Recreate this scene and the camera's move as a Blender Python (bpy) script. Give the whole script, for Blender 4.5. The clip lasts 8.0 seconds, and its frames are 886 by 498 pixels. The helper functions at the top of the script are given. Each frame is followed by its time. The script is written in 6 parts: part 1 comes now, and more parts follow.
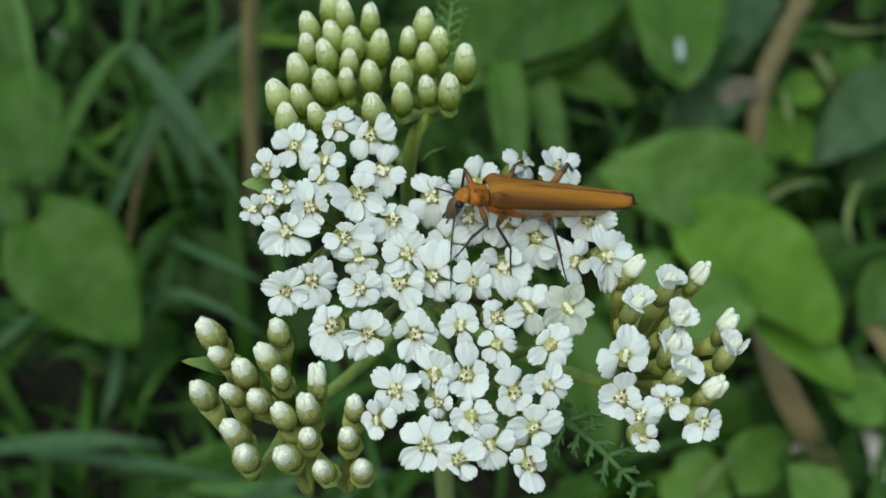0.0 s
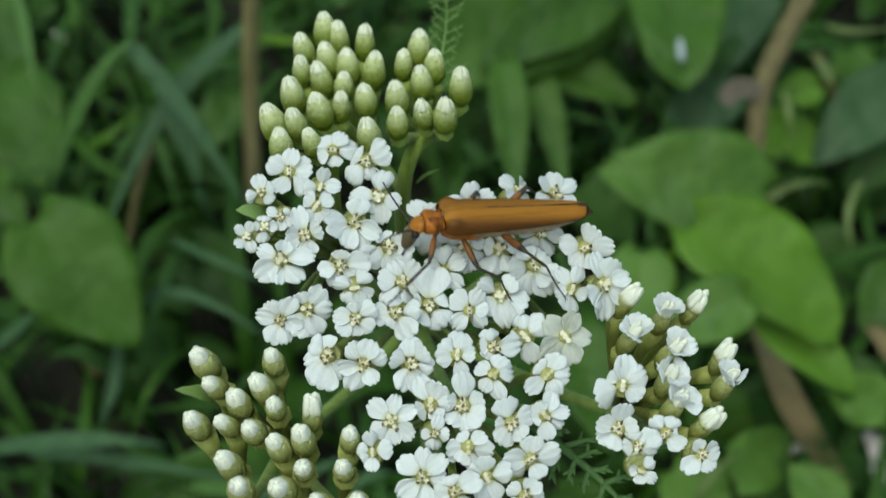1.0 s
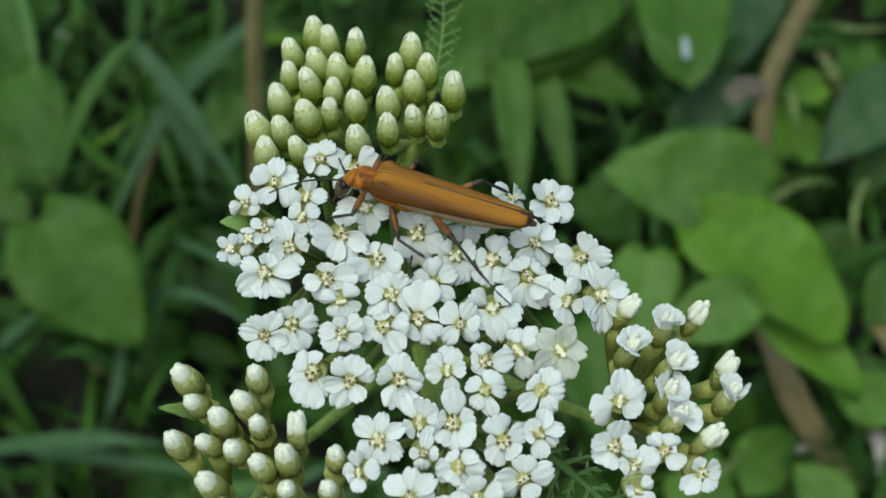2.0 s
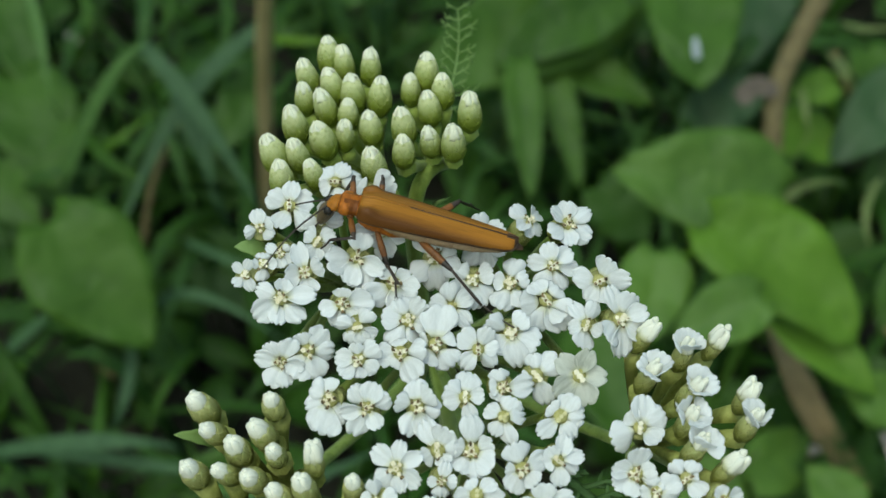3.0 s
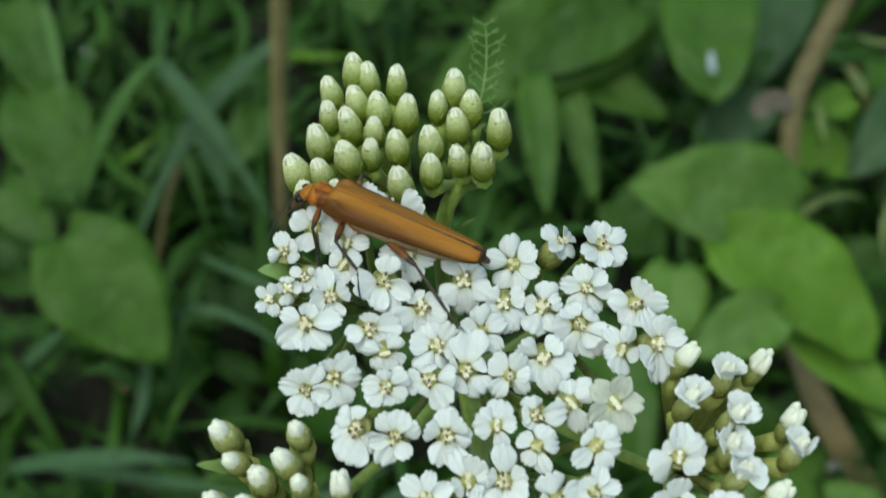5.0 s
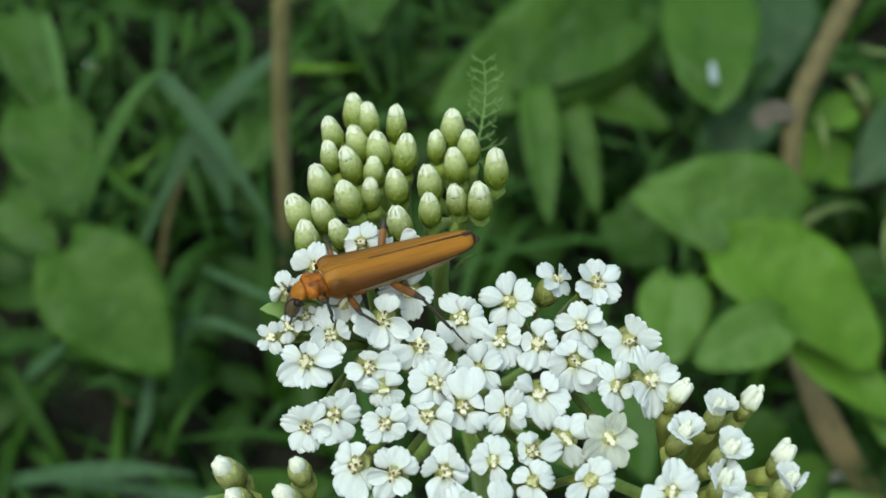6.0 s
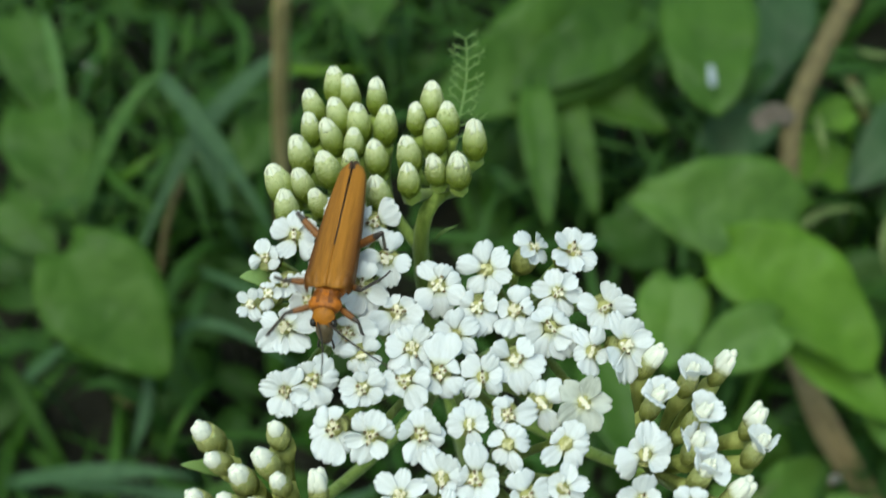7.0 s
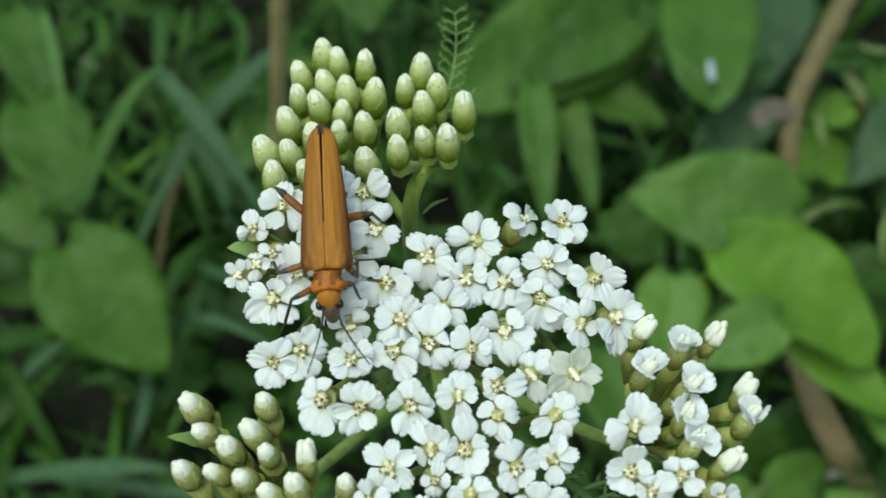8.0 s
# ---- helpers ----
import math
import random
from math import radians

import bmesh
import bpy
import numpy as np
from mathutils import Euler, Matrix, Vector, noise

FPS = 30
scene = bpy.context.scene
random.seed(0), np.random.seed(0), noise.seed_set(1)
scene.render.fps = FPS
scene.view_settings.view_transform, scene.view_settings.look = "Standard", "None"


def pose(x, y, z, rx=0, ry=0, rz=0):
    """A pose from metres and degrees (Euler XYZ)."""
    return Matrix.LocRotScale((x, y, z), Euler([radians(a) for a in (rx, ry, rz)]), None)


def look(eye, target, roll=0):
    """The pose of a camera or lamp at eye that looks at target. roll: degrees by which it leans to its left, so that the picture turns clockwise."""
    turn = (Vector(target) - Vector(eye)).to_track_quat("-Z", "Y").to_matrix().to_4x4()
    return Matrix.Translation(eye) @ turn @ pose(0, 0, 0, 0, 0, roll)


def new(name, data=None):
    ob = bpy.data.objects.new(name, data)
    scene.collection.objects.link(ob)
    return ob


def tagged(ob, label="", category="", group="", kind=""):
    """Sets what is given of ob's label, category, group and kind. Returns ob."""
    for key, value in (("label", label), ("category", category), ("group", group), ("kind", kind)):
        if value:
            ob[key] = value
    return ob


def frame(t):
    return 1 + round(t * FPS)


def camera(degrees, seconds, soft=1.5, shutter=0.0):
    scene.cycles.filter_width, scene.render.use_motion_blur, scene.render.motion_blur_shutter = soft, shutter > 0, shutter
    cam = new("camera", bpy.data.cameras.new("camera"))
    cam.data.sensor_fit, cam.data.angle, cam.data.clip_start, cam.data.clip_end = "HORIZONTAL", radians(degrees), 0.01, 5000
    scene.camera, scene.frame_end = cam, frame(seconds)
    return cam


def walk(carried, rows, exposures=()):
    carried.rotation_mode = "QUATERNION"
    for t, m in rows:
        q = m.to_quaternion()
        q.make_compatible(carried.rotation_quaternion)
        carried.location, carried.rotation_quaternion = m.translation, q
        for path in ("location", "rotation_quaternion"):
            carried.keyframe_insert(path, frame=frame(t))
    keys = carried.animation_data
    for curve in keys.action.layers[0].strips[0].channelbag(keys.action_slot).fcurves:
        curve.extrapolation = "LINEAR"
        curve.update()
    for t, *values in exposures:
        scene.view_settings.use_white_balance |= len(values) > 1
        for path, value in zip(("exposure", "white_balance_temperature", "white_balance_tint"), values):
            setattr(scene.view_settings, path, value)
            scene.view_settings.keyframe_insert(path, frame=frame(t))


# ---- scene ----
# ---- camera and its walk ----
MM = 0.001
cam = camera(38.0, 8.0, soft=1.5, shutter=0.5)
cam.data.dof.use_dof = True
cam.data.dof.focus_distance = 0.088
cam.data.dof.aperture_fstop = 47
WAY = [
    (0.0, 0.00000, 0.00000, 0.33000, 40.000, 0.000, 0.000),
    (0.5, 0.00000, -0.00006, 0.33008, 40.011, -0.002, 0.035),
    (1.0, 0.00000, 0.00006, 0.32992, 39.998, -0.019, 0.040),
    (2.5, 0.00000, 0.00103, 0.32877, 39.960, 0.315, 0.263),
    (3.0, 0.00000, 0.00109, 0.32870, 40.022, 0.552, 0.357),
    (3.5, 0.00000, 0.00129, 0.32847, 40.116, 0.697, 0.397),
    (4.0, 0.00000, 0.00174, 0.32793, 40.388, 0.745, 0.480),
    (4.5, 0.00000, 0.00177, 0.32789, 40.521, 1.003, 0.606),
    (5.0, 0.00000, 0.00177, 0.32789, 40.700, 1.105, 0.735),
    (6.5, 0.00000, 0.00161, 0.32808, 41.307, 1.356, 0.620),
    (7.0, 0.00000, 0.00135, 0.32839, 41.287, 1.230, 0.672),
    (7.5, 0.00000, 0.00135, 0.32839, 41.170, 1.136, 0.640),
    (8.0, 0.00000, 0.00161, 0.32808, 41.088, 1.195, 0.640),
]
walk(cam, [(t, pose(x, y, z, rx, ry, rz)) for t, x, y, z, rx, ry, rz in WAY], exposures=[(0.0, 0.0, 6280, -8), (2.5, 0.0, 6280, -8), (5.0, 0.04, 6280, -9), (6.4, 0.27, 6280, -9), (7.5, 0.27, 6280, -9), (8.0, 0.23, 6280, -9)])

# ---- world, sun, exposure ----
world = bpy.data.worlds.new("overcast_sky")
scene.world = world
world.use_nodes = True
wn = world.node_tree.nodes
sky = wn.new("ShaderNodeTexSky")
sky.sky_type, sky.sun_disc = "NISHITA", False
sky.sun_elevation, sky.sun_rotation = radians(58), radians(200)
sky.air_density, sky.dust_density = 1.6, 3.0
wn["Background"].inputs["Strength"].default_value = 0.13
world.node_tree.links.new(sky.outputs["Color"], wn["Background"].inputs["Color"])
sun = new("sun", bpy.data.lights.new("sun", "SUN"))
sun.data.energy, sun.data.angle, sun.data.color = 1.6, radians(30), (1.0, 0.97, 0.92)
sun.matrix_world = look((-0.22, 0.02, 1.0), (0, 0, 0))


# ---- materials ----
def material(name, dark, light, rough=0.6, size=200.0, bump=0.2, through_light=0.0, fine=4.0, sheen=0.0, axis=None, depth=None, gloss=0.35):
    """A surface whose colour wanders between two tones at two scales, with fine relief."""
    m = bpy.data.materials.new(name)
    m.use_nodes = True
    n, l = m.node_tree.nodes, m.node_tree.links
    p = n["Principled BSDF"]
    p.inputs["Roughness"].default_value = rough
    p.inputs["Specular IOR Level"].default_value = gloss
    where = n.new("ShaderNodeTexCoord")
    spread = n.new("ShaderNodeMapping")
    l.new(where.outputs["Object"], spread.inputs["Vector"])
    if axis:
        spread.inputs["Scale"].default_value = axis
    coarse, grain = n.new("ShaderNodeTexNoise"), n.new("ShaderNodeTexNoise")
    coarse.inputs["Scale"].default_value, coarse.inputs["Detail"].default_value = size, 4.0
    grain.inputs["Scale"].default_value, grain.inputs["Detail"].default_value = size * fine, 3.0
    for tex in (coarse, grain):
        l.new(spread.outputs["Vector"], tex.inputs["Vector"])
    add = n.new("ShaderNodeMath")
    add.operation = "MULTIPLY_ADD"
    add.inputs[1].default_value = 0.35
    l.new(grain.outputs["Fac"], add.inputs[0])
    l.new(coarse.outputs["Fac"], add.inputs[2])
    info = n.new("ShaderNodeObjectInfo")
    shift = n.new("ShaderNodeMath")
    shift.operation = "MULTIPLY_ADD"
    shift.inputs[1].default_value = 0.35
    l.new(info.outputs["Random"], shift.inputs[0])
    l.new(add.outputs[0], shift.inputs[2])
    ramp = n.new("ShaderNodeValToRGB")
    ramp.color_ramp.elements[0].position, ramp.color_ramp.elements[1].position = 0.45, 1.0
    ramp.color_ramp.elements[0].color, ramp.color_ramp.elements[1].color = (*dark, 1), (*light, 1)
    l.new(shift.outputs[0], ramp.inputs["Fac"])
    l.new(ramp.outputs["Color"], p.inputs["Base Color"])
    b = n.new("ShaderNodeBump")
    b.inputs["Strength"].default_value, b.inputs["Distance"].default_value = bump, depth or 0.3 / size
    l.new(add.outputs[0], b.inputs["Height"])
    l.new(b.outputs["Normal"], p.inputs["Normal"])
    if sheen:
        p.inputs["Sheen Weight"].default_value = sheen
    if through_light:
        t, mix = n.new("ShaderNodeBsdfTranslucent"), n.new("ShaderNodeMixShader")
        l.new(ramp.outputs["Color"], t.inputs["Color"])
        mix.inputs["Fac"].default_value = through_light
        l.new(p.outputs[0], mix.inputs[1])
        l.new(t.outputs[0], mix.inputs[2])
        l.new(mix.outputs[0], n["Material Output"].inputs["Surface"])
    return m


def ray_white(name, dark, light):
    """A ray's skin: white, faintly streaked along its length, creamy at its foot."""
    m = material(name, dark, light, 0.55, 2.2, 0.12, 0.26, axis=(0.8, 3, 1), depth=0.00003)
    n, l = m.node_tree.nodes, m.node_tree.links
    where, axes, rise = n.new("ShaderNodeTexCoord"), n.new("ShaderNodeSeparateXYZ"), n.new("ShaderNodeMapRange")
    l.new(where.outputs["Object"], axes.inputs[0])
    l.new(axes.outputs["X"], rise.inputs["Value"])
    rise.inputs["From Min"].default_value, rise.inputs["From Max"].default_value = 0.0, 0.26
    ramp = next(q for q in n if q.type == "VALTORGB")
    targets = [q.to_socket for q in l if q.from_node == ramp]
    mix = n.new("ShaderNodeMix")
    mix.data_type = "RGBA"
    l.new(rise.outputs["Result"], mix.inputs[0])
    mix.inputs[6].default_value = (0.70, 0.71, 0.50, 1)
    l.new(ramp.outputs["Color"], mix.inputs[7])
    for target in targets:
        l.new(mix.outputs[2], target)
    return m


petal_white = ray_white("petal_white", (0.70, 0.72, 0.70), (0.84, 0.86, 0.855))
petal_aged = ray_white("petal_aged", (0.40, 0.42, 0.34), (0.64, 0.66, 0.58))
disc_cream = material("disc_cream", (0.60, 0.53, 0.31), (0.84, 0.80, 0.62), 0.6, 6, 0.4, depth=0.00004)
disc_green = material("disc_green", (0.44, 0.41, 0.15), (0.70, 0.66, 0.38), 0.6, 6, 0.4, depth=0.00004)
anther_brown = material("anther_brown", (0.17, 0.12, 0.05), (0.38, 0.28, 0.13), 0.6, 8, 0.3, depth=0.00004)
bract_green = material("bract_green", (0.24, 0.23, 0.06), (0.46, 0.44, 0.16), 0.55, 6, 0.35, 0.1, depth=0.00004)
cup_olive = material("cup_olive", (0.20, 0.23, 0.045), (0.40, 0.43, 0.12), 0.6, 900, 0.4, 0.1, axis=(2, 2, 0.6))
stem_green = material("stem_green", (0.155, 0.230, 0.026), (0.32, 0.41, 0.078), 0.6, 500, 0.4, sheen=0.2, axis=(2, 2, 0.3))
sprig_pale = material("sprig_pale", (0.13, 0.22, 0.06), (0.24, 0.36, 0.11), 0.6, 500, 0.3, 0.2)
sprig_green = material("sprig_green", (0.05, 0.12, 0.035), (0.12, 0.22, 0.07), 0.6, 500, 0.3, 0.15)
leaf_dark = material("leaf_dark", (0.0154, 0.0420, 0.0053), (0.0355, 0.0850, 0.0090), 0.5, 60, 0.4, 0.12, gloss=0.22)
leaf_mid = material("leaf_mid", (0.0291, 0.0720, 0.0077), (0.0656, 0.1400, 0.0156), 0.45, 60, 0.4, 0.2, gloss=0.22)
leaf_bright = material("leaf_bright", (0.0703, 0.1500, 0.0104), (0.1303, 0.2550, 0.0237), 0.45, 60, 0.4, 0.25, gloss=0.22)
leaf_grey = material("leaf_grey", (0.0264, 0.0563, 0.0194), (0.0510, 0.1012, 0.0370), 0.45, 60, 0.4, 0.15, gloss=0.22)
leaf_light = material("leaf_light", (0.0592, 0.1250, 0.0178), (0.1126, 0.2150, 0.0323), 0.42, 60, 0.4, 0.2, gloss=0.22)
grass_blue = material("grass_blue", (0.0163, 0.0530, 0.0080), (0.0459, 0.1097, 0.0173), 0.45, 120, 0.4, 0.15, axis=(4, 4, 1), gloss=0.22)
grass_light = material("grass_light", (0.0520, 0.1150, 0.0260), (0.1000, 0.1950, 0.0480), 0.45, 120, 0.4, 0.15, axis=(4, 4, 1), gloss=0.22)
grass_grey = material("grass_grey", (0.0340, 0.0765, 0.0306), (0.0663, 0.1318, 0.0544), 0.45, 120, 0.4, 0.15, axis=(4, 4, 1), gloss=0.22)
grass_green = material("grass_green", (0.0155, 0.0520, 0.0035), (0.0443, 0.1100, 0.0076), 0.45, 120, 0.4, 0.15, axis=(4, 4, 1), gloss=0.22)
grass_bright = material("grass_bright", (0.0566, 0.1350, 0.0050), (0.1030, 0.2000, 0.0091), 0.45, 120, 0.4, 0.2, gloss=0.22)
grass_pale = material("grass_pale", (0.0900, 0.1300, 0.0360), (0.2000, 0.2600, 0.0864), 0.5, 150, 0.4, 0.15, gloss=0.22)
straw = material("straw", (0.23, 0.185, 0.072), (0.43, 0.36, 0.165), 0.7, 160, 0.6, axis=(3, 3, 0.3))
straw_mid = material("straw_mid", (0.0792, 0.0642, 0.0255), (0.1760, 0.1434, 0.0616), 0.72, 140, 0.6, axis=(3, 3, 0.3))
straw_dark = material("straw_dark", (0.105, 0.082, 0.035), (0.235, 0.182, 0.08), 0.75, 120, 0.6)
pale_husk = material("pale_husk", (0.34, 0.30, 0.27), (0.56, 0.52, 0.48), 0.7, 300, 0.5)
husk_grey = material("husk_grey", (0.055, 0.046, 0.036), (0.135, 0.112, 0.086), 0.75, 300, 0.5)
chalk_spot = material("chalk_spot", (0.24, 0.28, 0.30), (0.40, 0.45, 0.48), 0.7, 700, 0.4)
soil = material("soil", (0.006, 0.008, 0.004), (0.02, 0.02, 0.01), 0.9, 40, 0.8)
shell_tan = material("shell_tan", (0.060, 0.021, 0.003), (0.330, 0.138, 0.015), 0.46, 800, 0.22, axis=(2.0, 0.18, 2.0), fine=5.0, gloss=0.20)
shell_dark = material("shell_dark", (0.018, 0.010, 0.006), (0.070, 0.035, 0.015), 0.4, 900, 0.3)
body_orange = material("body_orange", (0.035, 0.010, 0.003), (0.40, 0.125, 0.010), 0.42, 1300, 0.5, gloss=0.24)
body_shade = material("body_shade", (0.045, 0.014, 0.003), (0.20, 0.062, 0.007), 0.42, 1600, 0.5, gloss=0.24)
snout_brown = material("snout_brown", (0.028, 0.020, 0.010), (0.105, 0.075, 0.038), 0.45, 1800, 0.4)
face_orange = material("face_orange", (0.07, 0.022, 0.004), (0.36, 0.135, 0.012), 0.42, 1300, 0.4, gloss=0.24)
belly_line = material("belly_line", (0.20, 0.12, 0.06), (0.34, 0.23, 0.13), 0.6, 1500, 0.3)
belly_pale = material("belly_pale", (0.22, 0.14, 0.075), (0.38, 0.275, 0.16), 0.6, 900, 0.3)
leg_orange = material("leg_orange", (0.085, 0.032, 0.008), (0.22, 0.085, 0.018), 0.4, 1200, 0.3)
leg_dark = material("leg_dark", (0.014, 0.011, 0.010), (0.055, 0.040, 0.030), 0.45, 1500, 0.3)
eye_black = material("eye_black", (0.006, 0.005, 0.005), (0.020, 0.016, 0.012), 0.2, 2500, 0.3)


def flank_shaded(m, brown):
    """Darkens a wing case's hide towards its flank, brown hide and painted shade in one, and along its seam, with a
    ragged edge.
    """
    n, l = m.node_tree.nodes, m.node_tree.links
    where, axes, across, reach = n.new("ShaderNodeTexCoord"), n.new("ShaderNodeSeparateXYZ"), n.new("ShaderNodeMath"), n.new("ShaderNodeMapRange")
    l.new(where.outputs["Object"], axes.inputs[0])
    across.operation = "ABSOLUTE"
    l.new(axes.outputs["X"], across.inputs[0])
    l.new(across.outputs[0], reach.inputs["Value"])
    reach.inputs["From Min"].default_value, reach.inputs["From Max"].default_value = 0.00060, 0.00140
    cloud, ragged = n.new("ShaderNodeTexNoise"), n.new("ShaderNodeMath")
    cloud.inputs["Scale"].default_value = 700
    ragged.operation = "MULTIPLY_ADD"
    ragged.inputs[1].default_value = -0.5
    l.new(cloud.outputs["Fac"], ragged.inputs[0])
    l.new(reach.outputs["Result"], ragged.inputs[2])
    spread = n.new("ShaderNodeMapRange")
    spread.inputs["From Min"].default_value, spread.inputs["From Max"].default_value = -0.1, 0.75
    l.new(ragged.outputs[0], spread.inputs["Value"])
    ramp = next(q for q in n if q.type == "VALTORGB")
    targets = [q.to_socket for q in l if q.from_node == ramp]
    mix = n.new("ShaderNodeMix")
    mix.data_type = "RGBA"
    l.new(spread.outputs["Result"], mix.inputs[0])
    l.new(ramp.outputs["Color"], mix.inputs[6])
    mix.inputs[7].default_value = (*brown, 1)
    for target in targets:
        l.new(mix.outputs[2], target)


flank_shaded(shell_tan, (0.100, 0.037, 0.006))


def graded(name, low, high, z0, z1, rough=0.55):
    """Green at the foot and pale at the tip, with streaks along it and membranous mottling."""
    m = material(name, low, low, rough, 900, 0.35, 0.1, axis=(2.5, 2.5, 0.5))
    n, l = m.node_tree.nodes, m.node_tree.links
    where, parts_, rise = n.new("ShaderNodeTexCoord"), n.new("ShaderNodeSeparateXYZ"), n.new("ShaderNodeMapRange")
    l.new(where.outputs["Object"], parts_.inputs[0])
    l.new(parts_.outputs["Z"], rise.inputs["Value"])
    rise.inputs["From Min"].default_value, rise.inputs["From Max"].default_value = z0, z1
    streak, wobble, ramp = n.new("ShaderNodeTexNoise"), n.new("ShaderNodeMath"), n.new("ShaderNodeValToRGB")
    streak.inputs["Scale"].default_value, streak.inputs["Detail"].default_value = 750, 4
    wobble.operation = "MULTIPLY_ADD"
    wobble.inputs[1].default_value = 1.75
    l.new(streak.outputs["Fac"], wobble.inputs[0])
    l.new(rise.outputs["Result"], wobble.inputs[2])
    e = ramp.color_ramp.elements
    e[0].position, e[1].position = 0.66, 0.82
    e[0].color, e[1].color = (*low, 1), (*high, 1)
    half = n.new("ShaderNodeMath")
    half.operation = "MULTIPLY"
    half.inputs[1].default_value = 0.5
    l.new(wobble.outputs[0], half.inputs[0])
    l.new(half.outputs[0], ramp.inputs["Fac"])
    for target in [k.to_socket for k in l if k.from_node.type == "VALTORGB" and k.from_node != ramp]:
        l.new(ramp.outputs["Color"], target)
    return m


tight_green = graded("tight_green", (0.175, 0.230, 0.018), (0.74, 0.77, 0.42), -0.0026, 0.0014)
closed_pale = graded("closed_pale", (0.40, 0.45, 0.15), (0.83, 0.84, 0.64), -0.0009, 0.0006)
white_tip = graded("white_tip", (0.48, 0.49, 0.18), (0.88, 0.88, 0.74), -0.0009, 0.0004)
olive_cup = graded("olive_cup", (0.195, 0.215, 0.034), (0.52, 0.53, 0.22), -0.0036, 0.0012)
scale_margin = material("scale_margin", (0.22, 0.27, 0.05), (0.46, 0.51, 0.21), 0.6, 1500, 0.3, 0.15)


# ---- shapes ----
def mesh_of(name, verts, faces, *mats, smooth=True, index=None):
    me = bpy.data.meshes.new(name)
    me.from_pydata([tuple(v) for v in verts], [], faces)
    for m in mats:
        me.materials.append(m)
    if index:
        me.polygons.foreach_set("material_index", index)
    me.polygons.foreach_set("use_smooth", [smooth] * len(me.polygons))
    me.update()
    return me


def part(name, me, parent, m=None, label=""):
    ob = new(name, me)
    ob.parent = parent
    if m is not None:
        ob.matrix_local = m
    return tagged(ob, label)


def tube(points, radii, sides=8, caps=True):
    """Vertices and faces of a round, tapered tube along points."""
    pts = [Vector(q) for q in points]
    verts, faces = [], []
    side = None
    for i, q in enumerate(pts):
        along = (pts[min(i + 1, len(pts) - 1)] - pts[max(i - 1, 0)]).normalized()
        if side is None:
            side = along.orthogonal().normalized()
        side = (side - along * side.dot(along)).normalized()
        other = along.cross(side)
        r = radii[i] if hasattr(radii, "__len__") else radii
        for k in range(sides):
            a = 2 * math.pi * k / sides
            verts.append(q + (side * math.cos(a) + other * math.sin(a)) * r)
    for i in range(len(pts) - 1):
        for k in range(sides):
            j = (k + 1) % sides
            faces.append((i * sides + k, i * sides + j, (i + 1) * sides + j, (i + 1) * sides + k))
    if caps:
        faces.append(tuple(reversed(range(sides))))
        faces.append(tuple(range((len(pts) - 1) * sides, len(pts) * sides)))
    return verts, faces


def merged(*pieces):
    verts, faces = [], []
    for v, f in pieces:
        k = len(verts)
        verts += list(v)
        faces += [tuple(i + k for i in face) for face in f]
    return verts, faces


def bent(a, b, c, n=8):
    """Points on a smooth curve from a through b to c."""
    a, b, c = Vector(a), Vector(b), Vector(c)
    ctrl = b * 2 - (a + c) / 2
    return [a * (1 - s) ** 2 + ctrl * 2 * s * (1 - s) + c * s * s for s in (i / n for i in range(n + 1))]


def sheet(grid, thick):
    """A thin solid: the grid of points (rows of equal length) as its upper face and a lower face below it."""
    rows, cols = len(grid), len(grid[0])
    top = [Vector(q) for row in grid for q in row]
    down = []
    for i in range(rows):
        for j in range(cols):
            u = Vector(grid[min(i + 1, rows - 1)][j]) - Vector(grid[max(i - 1, 0)][j])
            v = Vector(grid[i][min(j + 1, cols - 1)]) - Vector(grid[i][max(j - 1, 0)])
            nrm = u.cross(v)
            nrm = nrm.normalized() if nrm.length > 1e-14 else Vector((0, 0, 1))
            down.append(Vector(grid[i][j]) - nrm * thick)
    n = rows * cols
    faces = []
    for i in range(rows - 1):
        for j in range(cols - 1):
            a, b, c, d = i * cols + j, (i + 1) * cols + j, (i + 1) * cols + j + 1, i * cols + j + 1
            faces += [(a, b, c, d), (n + d, n + c, n + b, n + a)]
    edge = [i * cols for i in range(rows)] + [(rows - 1) * cols + j for j in range(1, cols)] + \
        [i * cols + cols - 1 for i in range(rows - 2, -1, -1)] + [j for j in range(cols - 2, 0, -1)]
    for k, a in enumerate(edge):
        b = edge[(k + 1) % len(edge)]
        faces.append((b, a, n + a, n + b))
    return top + down, faces


def turned(profile, sides=12, squash=1.0):
    """A surface of revolution about z from (radius, height) pairs."""
    verts = [(r * math.cos(2 * math.pi * k / sides), r * squash * math.sin(2 * math.pi * k / sides), z) for r, z in profile for k in range(sides)]
    faces = []
    for i in range(len(profile) - 1):
        for k in range(sides):
            j = (k + 1) % sides
            faces.append((i * sides + k, i * sides + j, (i + 1) * sides + j, (i + 1) * sides + k))
    faces.append(tuple(reversed(range(sides))))
    faces.append(tuple(range((len(profile) - 1) * sides, len(profile) * sides)))
    return verts, faces


def aimed(place, way, spin=0.0):
    """A pose at place whose z points along way."""
    q = Vector(way).normalized().to_track_quat("Z", "Y")
    return Matrix.Translation(place) @ q.to_matrix().to_4x4() @ Matrix.Rotation(spin, 4, "Z")


